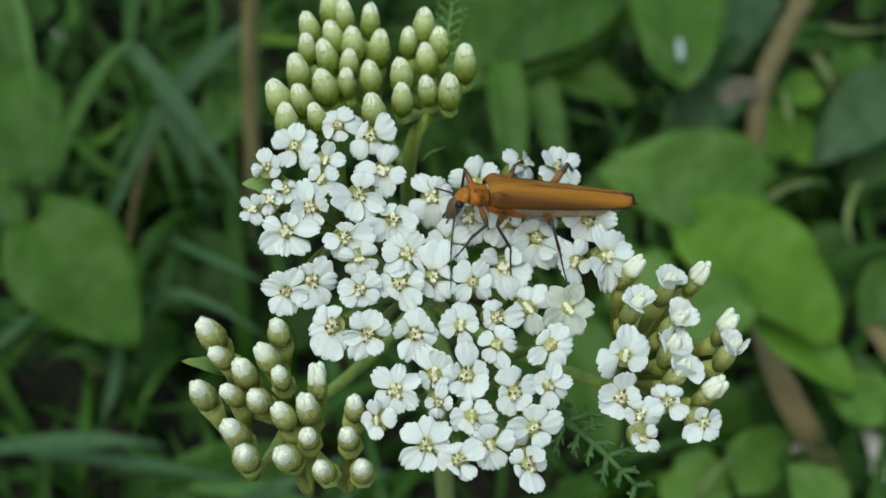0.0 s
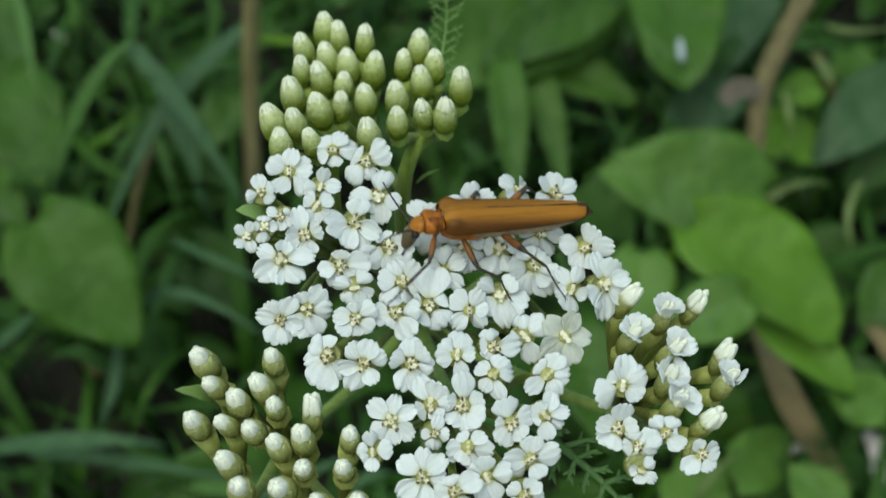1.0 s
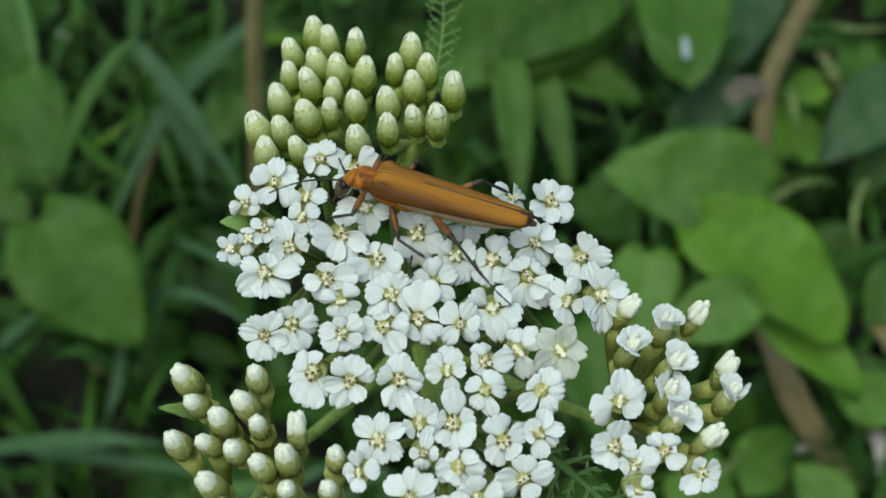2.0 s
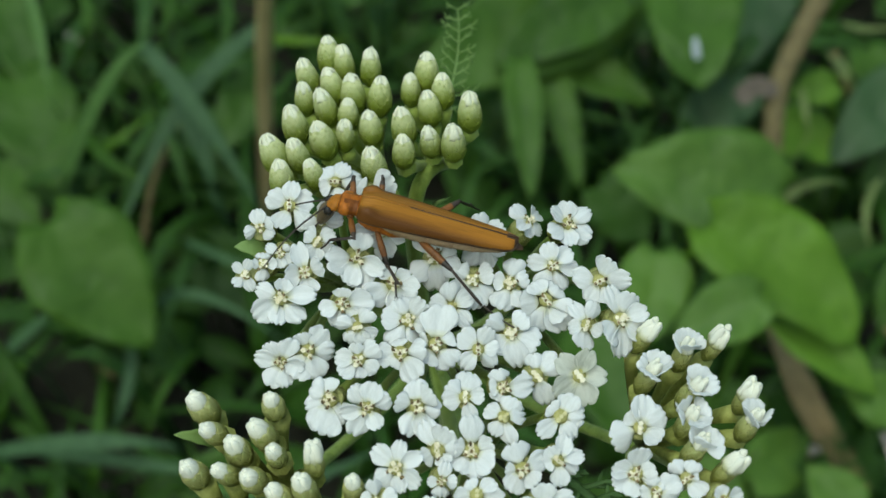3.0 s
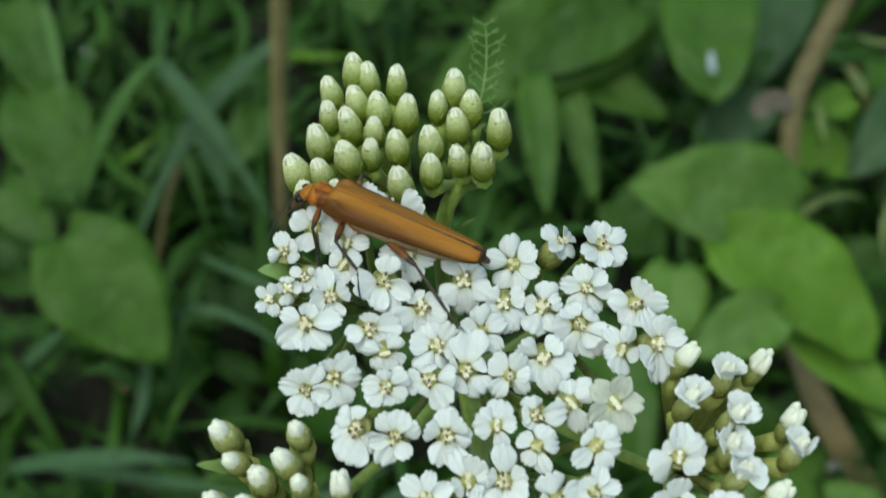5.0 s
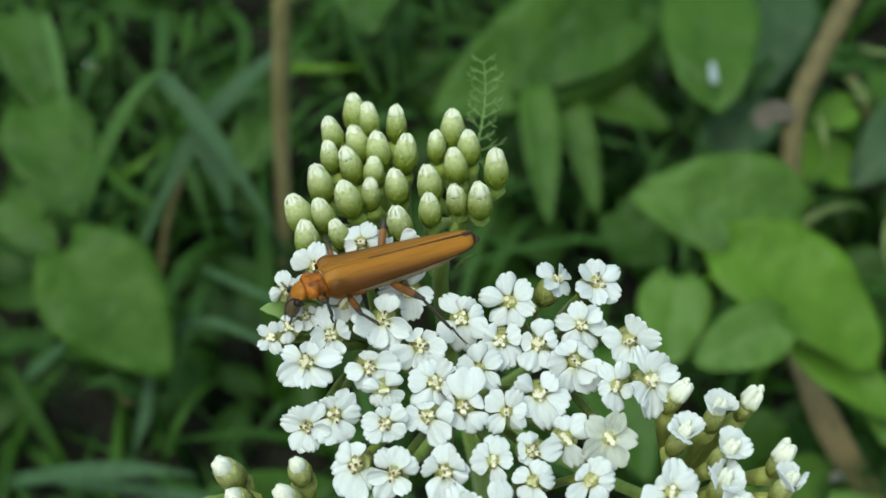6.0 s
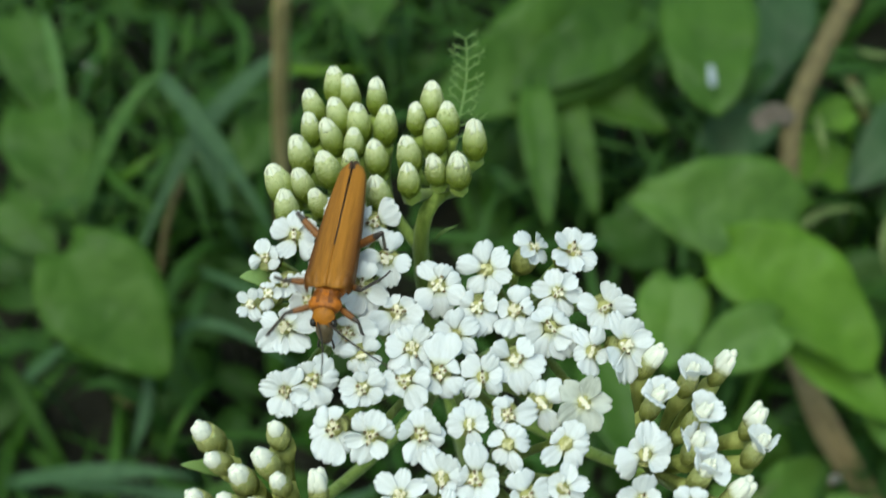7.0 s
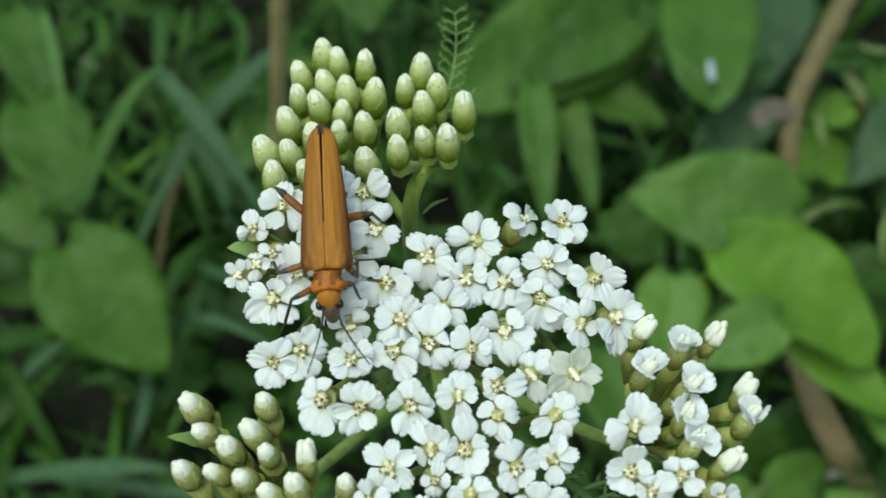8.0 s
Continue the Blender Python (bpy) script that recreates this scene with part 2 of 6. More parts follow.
# ---- the ground and its undergrowth ----
def ground_sheet():
    verts, faces = [], []
    rings = [0.0, 0.1, 0.2, 0.3, 0.45, 0.7, 1.2, 2.5, 6, 20, 80, 400, 2000]
    n = 28
    rng = random.Random(4)
    for r in rings:
        for k in range(n):
            a = 2 * math.pi * k / n
            verts.append((r * math.cos(a), 0.28 + r * math.sin(a), rng.uniform(-0.012, 0.0) if r < 3 else -0.01))
    for i in range(len(rings) - 1):
        for k in range(n):
            j = (k + 1) % n
            faces.append((i * n + k, (i + 1) * n + k, (i + 1) * n + j, i * n + j))
    tagged(new("ground", mesh_of("ground", verts, faces, soil)), "dark soil under meadow grass", "ground", kind="structure")


ground_sheet()


def ribbon(a, b, c, width, up, n=8, fold=0.25, thick=0.00025):
    """A grass blade: a folded strip along a curve."""
    pts = bent(a, b, c, n)
    grid = []
    for i, q in enumerate(pts):
        s = i / n
        along = (pts[min(i + 1, n)] - pts[max(i - 1, 0)]).normalized()
        side = along.cross(Vector(up)).normalized()
        out = side.cross(along).normalized()
        w = width / 2 * (0.75 + 0.25 * math.sin(math.pi * min(1, s * 1.3))) * (1 - max(0, s - 0.55) / 0.45 * 0.9) ** 0.8
        grid.append([q - side * w + out * w * fold, q - side * w * 0.5 + out * w * fold * 0.4, q, q + side * w * 0.5 + out * w * fold * 0.4, q + side * w + out * w * fold])
    return sheet(grid, thick)


def undergrowth():
    """Short grass and small leaves under the tall things, too many to count."""
    rng = random.Random(11)
    for name, mat_, count, label in (("low_grass", grass_green, 900, "short dark green grass blades on the soil"), ("low_blue_grass", grass_blue, 500, "short bluish green grass blades on the soil")):
        pieces = []
        for _ in range(count):
            x, y = rng.uniform(-0.36, 0.36), rng.uniform(0.10, 0.62)
            a, ln, hgt = rng.uniform(0, 6.28), rng.uniform(0.03, 0.11), rng.uniform(0.015, 0.06)
            d = Vector((math.cos(a), math.sin(a), 0))
            p0 = Vector((x, y, -0.006))
            pieces.append(ribbon(p0, p0 + d * ln * 0.4 + Vector((0, 0, hgt)), p0 + d * ln + Vector((0, 0, hgt * rng.uniform(0.3, 1.1))), rng.uniform(0.002, 0.0055), (0, 0, 1), 5))
        tagged(new(name, mesh_of(name, *merged(*pieces), mat_)), label, "grass", kind="stuff")


undergrowth()


def low_leaves():
    """Small dark leaves close to the soil, too many to count."""
    rng = random.Random(31)
    pieces = []
    for _ in range(650):
        x, y, z = rng.uniform(-0.34, 0.34), rng.uniform(0.12, 0.60), rng.uniform(0.002, 0.034)
        a, ln, w = rng.uniform(0, 6.28), rng.uniform(0.012, 0.034), rng.uniform(0.35, 0.6)
        d = Vector((math.cos(a), math.sin(a), rng.uniform(-0.35, 0.25))).normalized()
        side = d.cross(Vector((rng.uniform(-0.3, 0.3), -0.3, 1))).normalized()
        out = side.cross(d)
        grid = []
        for i in range(6):
            s = i / 5
            hw = ln * w * 0.5 * math.sin(math.pi * (0.06 + 0.92 * s)) ** 0.8
            grid.append([Vector((x, y, z)) + d * ln * s + side * hw * v + out * (0.3 * hw * abs(v) - 0.15 * ln * s * s) for v in (-1, 0, 1)])
        pieces.append(sheet(grid, 0.0003))
    tagged(new("low_leaves", mesh_of("low_leaves", *merged(*pieces), leaf_dark)), "small dark green leaves crowding over the soil", "leaves", kind="stuff")


low_leaves()


def far_meadow():
    """Coarser grass that carries the meadow on around the place."""
    rng = random.Random(23)
    pieces = []
    for _ in range(4200):
        r, a = 0.40 + 3.7 * rng.random() ** 1.8, rng.uniform(0, 6.28)
        p0 = Vector((r * math.cos(a), 0.28 + r * math.sin(a), -0.012))
        b = rng.uniform(0, 6.28)
        d = Vector((math.cos(b), math.sin(b), 0)) * rng.uniform(0.03, 0.12)
        hgt = rng.uniform(0.05, 0.16)
        pieces.append(ribbon(p0, p0 + d * 0.3 + Vector((0, 0, hgt * 0.7)), p0 + d + Vector((0, 0, hgt)), rng.uniform(0.006, 0.016), (0.1, 0, 1), 3))
    tagged(new("meadow_grass", mesh_of("meadow_grass", *merged(*pieces), grass_green)), "meadow grass spreading around the flower", "grass", kind="stuff")


far_meadow()

LEAF_LABEL = {"leaf_grey": "greyish green broad leaf in the undergrowth", "leaf_light": "light green matt broad leaf above the grass", "leaf_dark": "dark green broad leaf low in the undergrowth", "leaf_mid": "mid-green pointed broad leaf above the grass", "leaf_bright": "bright green pointed broad leaf above the grass"}


def broad_leaf(base, tip, width, curl, mat_, bow=0.0, taper=0.75):
    """One ovate leaf with a folded midrib, on its stalk that goes down to the ground."""
    rng = random.Random(round(base[0] * 9000 + tip[1] * 7000))
    base, tip = Vector(base), Vector(tip)
    along = tip - base
    length = along.length
    along.normalize()
    up = Vector((rng.uniform(-0.2, 0.2), -0.45 + rng.uniform(-0.2, 0.2), 1.0))
    side = along.cross(up).normalized()
    out = side.cross(along).normalized()
    rows, cols = 14, 9
    grid = []
    ph = rng.uniform(0, 6)
    for i in range(rows + 1):
        s = i / rows
        w = width / 2 * (math.sin(math.pi * min(1.0, s ** 0.62)) ** taper * 1.02 if s < 1 else 0.0) + 0.0004
        if s < 0.02:
            w = width * 0.18
        back = -0.10 * length * math.exp(-s * 9)
        row = []
        for j in range(cols):
            v = j / (cols - 1) * 2 - 1
            wave = 0.035 * width * math.sin(5 * s * math.pi + ph + 2 * v) * abs(v)
            lift = abs(v) ** 1.2 * w * 0.28 - curl * length * (s - 0.3) ** 2 - v * v * curl * w * 0.8
            vein = -0.018 * width * abs(math.sin((s * 7 - abs(v) * 1.5) * math.pi)) * (1 - abs(v))
            row.append(base + along * (s * length + back * v * v) + side * (w * v + bow * length * 4 * s * (1 - s)) + out * (lift + wave + vein))
        grid.append(row)
    ob = new("broad_leaf")
    ob.location = base
    blade = [[q - base for q in row] for row in grid]
    part("blade", mesh_of("blade", *sheet(blade, 0.0003), mat_), ob)
    foot = Vector((base.x + rng.uniform(-0.02, 0.02), base.y + rng.uniform(0.0, 0.03), -0.01)) - base
    knee = foot * 0.45 - along * length * 0.12
    part("leaf_stalk", mesh_of("leaf_stalk", *tube(bent(along * 0.002 - out * 0.0006, knee, foot), [0.0009] * 9, 6), mat_), ob)
    tagged(ob, LEAF_LABEL[mat_.name], "leaf", "broad leaves in the meadow")


broad_leaf((-0.1034, 0.2151, 0.0850), (-0.0776, 0.1912, 0.0640), 0.0298, 0.12, leaf_mid)
broad_leaf((-0.1393, 0.3064, 0.0520), (-0.1213, 0.2638, 0.0450), 0.0278, 0.10, leaf_mid)
broad_leaf((-0.1543, 0.3417, 0.0600), (-0.1306, 0.2967, 0.0500), 0.0176, 0.10, leaf_mid)
broad_leaf((0.0848, 0.2282, 0.0800), (0.0404, 0.2326, 0.0860), 0.0288, 0.12, leaf_light)
broad_leaf((0.0585, 0.1970, 0.1040), (0.0910, 0.1737, 0.0900), 0.0236, 0.08, leaf_bright, -0.08, 0.6)
broad_leaf((0.0748, 0.1872, 0.0880), (0.0955, 0.1649, 0.0820), 0.0141, 0.10, leaf_bright)
broad_leaf((0.0535, 0.3255, 0.0750), (-0.0120, 0.2816, 0.0700), 0.0378, 0.10, leaf_mid)
broad_leaf((0.0273, 0.3021, 0.0640), (0.0597, 0.2870, 0.0580), 0.0159, 0.10, leaf_mid)
broad_leaf((0.0180, 0.2860, 0.0760), (0.0207, 0.2430, 0.0640), 0.0105, 0.08, leaf_mid)
broad_leaf((0.0285, 0.2935, 0.0660), (0.0359, 0.2573, 0.0520), 0.0089, 0.08, leaf_mid)
broad_leaf((0.0709, 0.3202, 0.0850), (0.0684, 0.2713, 0.0800), 0.0273, 0.12, leaf_mid, 0.0, 0.45)
broad_leaf((0.1057, 0.3481, 0.0620), (0.0915, 0.3090, 0.0520), 0.0198, 0.10, leaf_grey)
broad_leaf((-0.0613, 0.3098, 0.0440), (-0.0772, 0.2842, 0.0400), 0.0184, 0.10, leaf_mid)
broad_leaf((0.1292, 0.3126, 0.0560), (0.1322, 0.2921, 0.0520), 0.0151, 0.10, leaf_mid)
broad_leaf((0.0872, 0.2889, 0.0660), (0.0650, 0.2696, 0.0580), 0.0191, 0.10, leaf_grey)
broad_leaf((0.1108, 0.2811, 0.0700), (0.0980, 0.2784, 0.0680), 0.0103, 0.10, leaf_bright)
broad_leaf((0.0952, 0.2791, 0.0550), (0.1188, 0.2708, 0.0500), 0.0169, 0.10, leaf_bright)
broad_leaf((0.1410, 0.2928, 0.0620), (0.1109, 0.2677, 0.0520), 0.0218, 0.10, leaf_grey)
broad_leaf((0.1438, 0.2829, 0.0500), (0.1230, 0.2673, 0.0400), 0.0184, 0.10, leaf_dark)
broad_leaf((0.0661, 0.1727, 0.1080), (0.0470, 0.1658, 0.1030), 0.0137, 0.10, leaf_light, 0.0, 0.6)
broad_leaf((0.0488, 0.2022, 0.0880), (0.0456, 0.1811, 0.0800), 0.0168, 0.10, leaf_light)
broad_leaf((0.0659, 0.1838, 0.0550), (0.0791, 0.1720, 0.0400), 0.0165, 0.10, leaf_mid)
broad_leaf((0.0720, 0.1605, 0.0500), (0.0891, 0.1764, 0.0480), 0.0148, 0.10, leaf_light)
broad_leaf((0.1100, 0.1738, 0.0600), (0.0979, 0.1866, 0.0560), 0.0135, 0.10, leaf_light)
# Leaf added beneath the heads; its green also stands in for veiling glare.
broad_leaf((0.0327, 0.1972, 0.0660), (0.0412, 0.1625, 0.0600), 0.0185, 0.10, leaf_mid)
broad_leaf((0.0574, 0.1648, 0.0480), (0.0709, 0.1552, 0.0440), 0.0175, 0.10, leaf_light)
broad_leaf((0.0953, 0.1511, 0.0500), (0.0855, 0.1629, 0.0540), 0.0131, 0.10, leaf_light)
broad_leaf((0.1253, 0.2240, 0.0560), (0.1147, 0.2064, 0.0460), 0.0147, 0.10, leaf_mid)
broad_leaf((-0.0338, 0.3459, 0.0750), (-0.0329, 0.3173, 0.0700), 0.0222, 0.10, leaf_mid)
broad_leaf((-0.0084, 0.3337, 0.0450), (-0.0161, 0.3221, 0.0300), 0.0251, 0.10, leaf_dark)
broad_leaf((-0.1402, 0.2642, 0.0520), (-0.1222, 0.2472, 0.0460), 0.0159, 0.10, leaf_mid)
broad_leaf((0.0412, 0.2592, 0.0500), (0.0561, 0.2457, 0.0400), 0.0186, 0.10, leaf_dark)
broad_leaf((-0.0889, 0.3028, 0.0380), (-0.0689, 0.2777, 0.0300), 0.0167, 0.10, leaf_dark)
broad_leaf((-0.1316, 0.2981, 0.0400), (-0.1114, 0.2851, 0.0300), 0.0228, 0.10, leaf_dark)
broad_leaf((0.0504, 0.3135, 0.0780), (0.0110, 0.2870, 0.0740), 0.0217, 0.10, leaf_mid)
broad_leaf((0.0030, 0.3081, 0.0380), (0.0139, 0.2870, 0.0280), 0.0222, 0.10, leaf_dark)
broad_leaf((-0.0768, 0.2491, 0.0360), (-0.0574, 0.2291, 0.0260), 0.0205, 0.10, leaf_dark)
broad_leaf((0.1088, 0.2531, 0.0340), (0.1238, 0.2334, 0.0260), 0.0230, 0.10, leaf_dark)
broad_leaf((0.1090, 0.1996, 0.0450), (0.1182, 0.1839, 0.0360), 0.0128, 0.10, leaf_dark)
broad_leaf((0.0280, 0.1613, 0.0400), (0.0427, 0.1539, 0.0300), 0.0192, 0.10, leaf_mid)
broad_leaf((-0.0674, 0.1569, 0.0480), (-0.0351, 0.1709, 0.0460), 0.0175, 0.10, leaf_mid)


def grass_blade(a, b, c, width, mat_):
    a, b, c = Vector(a), Vector(b), Vector(c)
    foot = a if a.z < c.z else c
    ob = new("grass_blade")
    ob.location = foot
    part("blade", mesh_of("blade", *ribbon(a - foot, b - foot, c - foot, width, (0, -0.5, 1), 12), mat_), ob)
    root = Vector((foot.x * 0.98, foot.y + 0.012, -0.008)) - foot
    part("sheath", mesh_of("sheath", *tube(bent(Vector((0, 0, 0)), root * 0.5 + Vector((0, 0.004, 0)), root, 4), [width * 0.16] * 5, 6), mat_), ob)
    tagged(ob, {"grass_blue": "bluish green arching grass blade", "grass_grey": "greyish green broad arching grass blade", "grass_light": "light green folded grass blade", "grass_green": "dark green arching grass blade", "grass_bright": "yellow-green arching grass blade", "grass_pale": "pale green thin grass stem"}[mat_.name], "grass", "grass blades in the meadow")


grass_blade((-0.0516, 0.1494, 0.0560), (-0.0345, 0.1501, 0.0680), (-0.0180, 0.1604, 0.0660), 0.0032, grass_grey)
grass_blade((-0.0627, 0.1578, 0.0520), (-0.0419, 0.1514, 0.0600), (-0.0247, 0.1487, 0.0560), 0.0041, grass_light)
grass_blade((-0.0250, 0.1508, 0.0520), (-0.0194, 0.1547, 0.0600), (-0.0113, 0.1563, 0.0600), 0.0030, grass_grey)
grass_blade((0.0989, 0.2749, 0.0740), (0.0983, 0.2655, 0.0740), (0.0995, 0.2604, 0.0700), 0.0020, grass_pale)
grass_blade((0.1236, 0.2596, 0.0520), (0.1167, 0.2463, 0.0520), (0.1181, 0.2364, 0.0460), 0.0021, grass_pale)
grass_blade((0.0901, 0.2995, 0.0720), (0.0825, 0.2915, 0.0700), (0.0753, 0.2853, 0.0620), 0.0060, grass_blue)
grass_blade((0.0522, 0.3027, 0.0600), (0.0552, 0.3114, 0.0640), (0.0506, 0.3228, 0.0660), 0.0025, grass_blue)
grass_blade((0.0736, 0.2780, 0.0500), (0.0673, 0.2828, 0.0620), (0.0610, 0.3027, 0.0600), 0.0028, grass_blue)
grass_blade((0.1241, 0.2565, 0.0300), (0.1244, 0.2579, 0.0440), (0.1328, 0.2661, 0.0500), 0.0025, grass_green)
grass_blade((0.1347, 0.3046, 0.0560), (0.1251, 0.2854, 0.0500), (0.1215, 0.2703, 0.0380), 0.0026, grass_green)
grass_blade((-0.0007, 0.3034, 0.0400), (0.0081, 0.2959, 0.0520), (0.0206, 0.2955, 0.0500), 0.0039, grass_green)
grass_blade((-0.1134, 0.2804, 0.0500), (-0.0991, 0.2623, 0.0540), (-0.0856, 0.2629, 0.0460), 0.0035, grass_green)
grass_blade((-0.1270, 0.2573, 0.0520), (-0.1133, 0.2566, 0.0600), (-0.0988, 0.2600, 0.0540), 0.0031, grass_blue)
grass_blade((-0.0708, 0.2069, 0.0400), (-0.0764, 0.1903, 0.0480), (-0.0827, 0.1787, 0.0360), 0.0025, grass_green)
grass_blade((-0.0564, 0.1613, 0.0400), (-0.0680, 0.1637, 0.0500), (-0.0855, 0.1628, 0.0460), 0.0029, grass_blue)
grass_blade((-0.0982, 0.3060, 0.0400), (-0.0761, 0.3068, 0.0540), (-0.0606, 0.3086, 0.0500), 0.0048, grass_blue)
grass_blade((-0.1341, 0.3152, 0.0440), (-0.1192, 0.2929, 0.0500), (-0.1178, 0.2829, 0.0400), 0.0045, grass_green)
grass_blade((0.0917, 0.2186, 0.0400), (0.0958, 0.2020, 0.0520), (0.0985, 0.1912, 0.0440), 0.0022, grass_bright)
grass_blade((0.0773, 0.2003, 0.0440), (0.0858, 0.1897, 0.0540), (0.0947, 0.1811, 0.0460), 0.0021, grass_green)
grass_blade((0.0626, 0.1559, 0.0440), (0.0657, 0.1597, 0.0540), (0.0777, 0.1701, 0.0500), 0.0017, grass_pale)
grass_blade((0.0996, 0.1961, 0.0500), (0.1035, 0.1785, 0.0500), (0.1017, 0.1646, 0.0400), 0.0024, grass_green)
grass_blade((-0.1144, 0.2538, 0.0550), (-0.0974, 0.2634, 0.0860), (-0.0843, 0.2692, 0.0970), 0.0046, grass_light)
grass_blade((-0.0871, 0.2711, 0.0950), (-0.0712, 0.2562, 0.0840), (-0.0542, 0.2384, 0.0620), 0.0051, grass_grey)
grass_blade((-0.0811, 0.2753, 0.0780), (-0.0730, 0.2586, 0.0740), (-0.0695, 0.2478, 0.0600), 0.0075, grass_grey)
grass_blade((-0.0871, 0.2762, 0.0660), (-0.0807, 0.2592, 0.0620), (-0.0756, 0.2467, 0.0440), 0.0030, grass_blue)
grass_blade((-0.1086, 0.2732, 0.0500), (-0.0993, 0.2756, 0.0560), (-0.0907, 0.2866, 0.0560), 0.0025, grass_bright)
grass_blade((-0.0553, 0.2978, 0.0800), (-0.0797, 0.2732, 0.0700), (-0.0976, 0.2411, 0.0480), 0.0058, grass_grey)
grass_blade((-0.1353, 0.3240, 0.0740), (-0.1280, 0.3044, 0.0700), (-0.1230, 0.2849, 0.0600), 0.0032, grass_light)
grass_blade((-0.0776, 0.2366, 0.0520), (-0.0608, 0.2207, 0.0620), (-0.0472, 0.2133, 0.0620), 0.0025, grass_grey)
grass_blade((-0.0835, 0.2126, 0.0480), (-0.0693, 0.2095, 0.0620), (-0.0444, 0.1955, 0.0600), 0.0030, grass_grey)
grass_blade((-0.1147, 0.1655, 0.0550), (-0.0853, 0.1621, 0.0660), (-0.0663, 0.1638, 0.0600), 0.0042, grass_grey)
grass_blade((-0.1041, 0.1685, 0.0500), (-0.0772, 0.1610, 0.0580), (-0.0476, 0.1544, 0.0600), 0.0034, grass_grey)
grass_blade((-0.0852, 0.1991, 0.0560), (-0.0859, 0.1872, 0.0500), (-0.0915, 0.1779, 0.0400), 0.0034, grass_grey)
grass_blade((-0.1215, 0.2035, 0.0460), (-0.1127, 0.2043, 0.0540), (-0.1044, 0.2061, 0.0620), 0.0038, grass_grey)
grass_blade((-0.0926, 0.2804, 0.0500), (-0.0800, 0.2661, 0.0620), (-0.0774, 0.2649, 0.0400), 0.0037, grass_blue)
grass_blade((-0.0809, 0.2764, 0.0600), (-0.0891, 0.2708, 0.0500), (-0.0974, 0.2611, 0.0300), 0.0028, grass_pale)
grass_blade((-0.1041, 0.3417, 0.0600), (-0.1003, 0.3216, 0.0600), (-0.1050, 0.3167, 0.0500), 0.0049, grass_blue)
grass_blade((-0.0954, 0.3481, 0.0550), (-0.0958, 0.3312, 0.0520), (-0.0991, 0.3263, 0.0440), 0.0035, grass_green)
grass_blade((-0.0612, 0.3256, 0.0500), (-0.0483, 0.3193, 0.0540), (-0.0342, 0.3250, 0.0500), 0.0030, grass_bright)
grass_blade((0.0055, 0.2852, 0.0440), (0.0115, 0.2766, 0.0440), (0.0216, 0.2753, 0.0300), 0.0042, grass_blue)
grass_blade((0.0522, 0.3203, 0.0600), (0.0569, 0.3104, 0.0520), (0.0629, 0.3073, 0.0400), 0.0026, grass_blue)
grass_blade((0.0881, 0.2395, 0.0600), (0.0963, 0.2442, 0.0660), (0.1098, 0.2489, 0.0620), 0.0026, grass_pale)
grass_blade((0.1248, 0.3265, 0.0550), (0.1319, 0.3196, 0.0580), (0.1506, 0.3259, 0.0550), 0.0019, grass_pale)
grass_blade((0.0689, 0.2950, 0.0600), (0.0773, 0.2965, 0.0660), (0.0893, 0.3033, 0.0600), 0.0025, grass_pale)
grass_blade((0.1182, 0.3124, 0.0550), (0.1185, 0.2975, 0.0600), (0.1248, 0.2960, 0.0500), 0.0037, grass_pale)
grass_blade((0.0339, 0.3112, 0.0500), (0.0354, 0.2904, 0.0500), (0.0416, 0.2780, 0.0400), 0.0046, grass_blue)
grass_blade((0.0783, 0.2935, 0.0660), (0.0741, 0.2874, 0.0600), (0.0707, 0.2829, 0.0500), 0.0032, grass_green)
grass_blade((-0.0928, 0.1646, 0.0400), (-0.0911, 0.1751, 0.0500), (-0.0973, 0.2069, 0.0400), 0.0033, grass_green)
grass_blade((-0.1065, 0.1636, 0.0300), (-0.1013, 0.1688, 0.0440), (-0.1008, 0.1920, 0.0400), 0.0024, grass_green)
grass_blade((-0.0653, 0.1636, 0.0300), (-0.0658, 0.1678, 0.0400), (-0.0715, 0.1801, 0.0420), 0.0024, grass_green)
grass_blade((0.1300, 0.2479, 0.0400), (0.1141, 0.2236, 0.0440), (0.1093, 0.2059, 0.0360), 0.0030, grass_green)
grass_blade((0.1249, 0.2186, 0.0400), (0.1147, 0.2064, 0.0460), (0.1026, 0.1920, 0.0400), 0.0026, grass_green)
grass_blade((0.0494, 0.1636, 0.0300), (0.0579, 0.1639, 0.0440), (0.0750, 0.1695, 0.0400), 0.0026, grass_green)
grass_blade((0.0787, 0.1603, 0.0360), (0.0900, 0.1628, 0.0460), (0.1044, 0.1721, 0.0440), 0.0021, grass_blue)
grass_blade((-0.0437, 0.3575, 0.0500), (-0.0362, 0.3278, 0.0500), (-0.0272, 0.3184, 0.0360), 0.0046, grass_green)
grass_blade((-0.0203, 0.3575, 0.0500), (-0.0235, 0.3325, 0.0460), (-0.0179, 0.3206, 0.0340), 0.0038, grass_green)
grass_blade((-0.0843, 0.3544, 0.0500), (-0.0761, 0.3336, 0.0500), (-0.0842, 0.3114, 0.0400), 0.0043, grass_green)
grass_blade((-0.1284, 0.3513, 0.0500), (-0.1232, 0.3336, 0.0500), (-0.1308, 0.3268, 0.0360), 0.0044, grass_green)

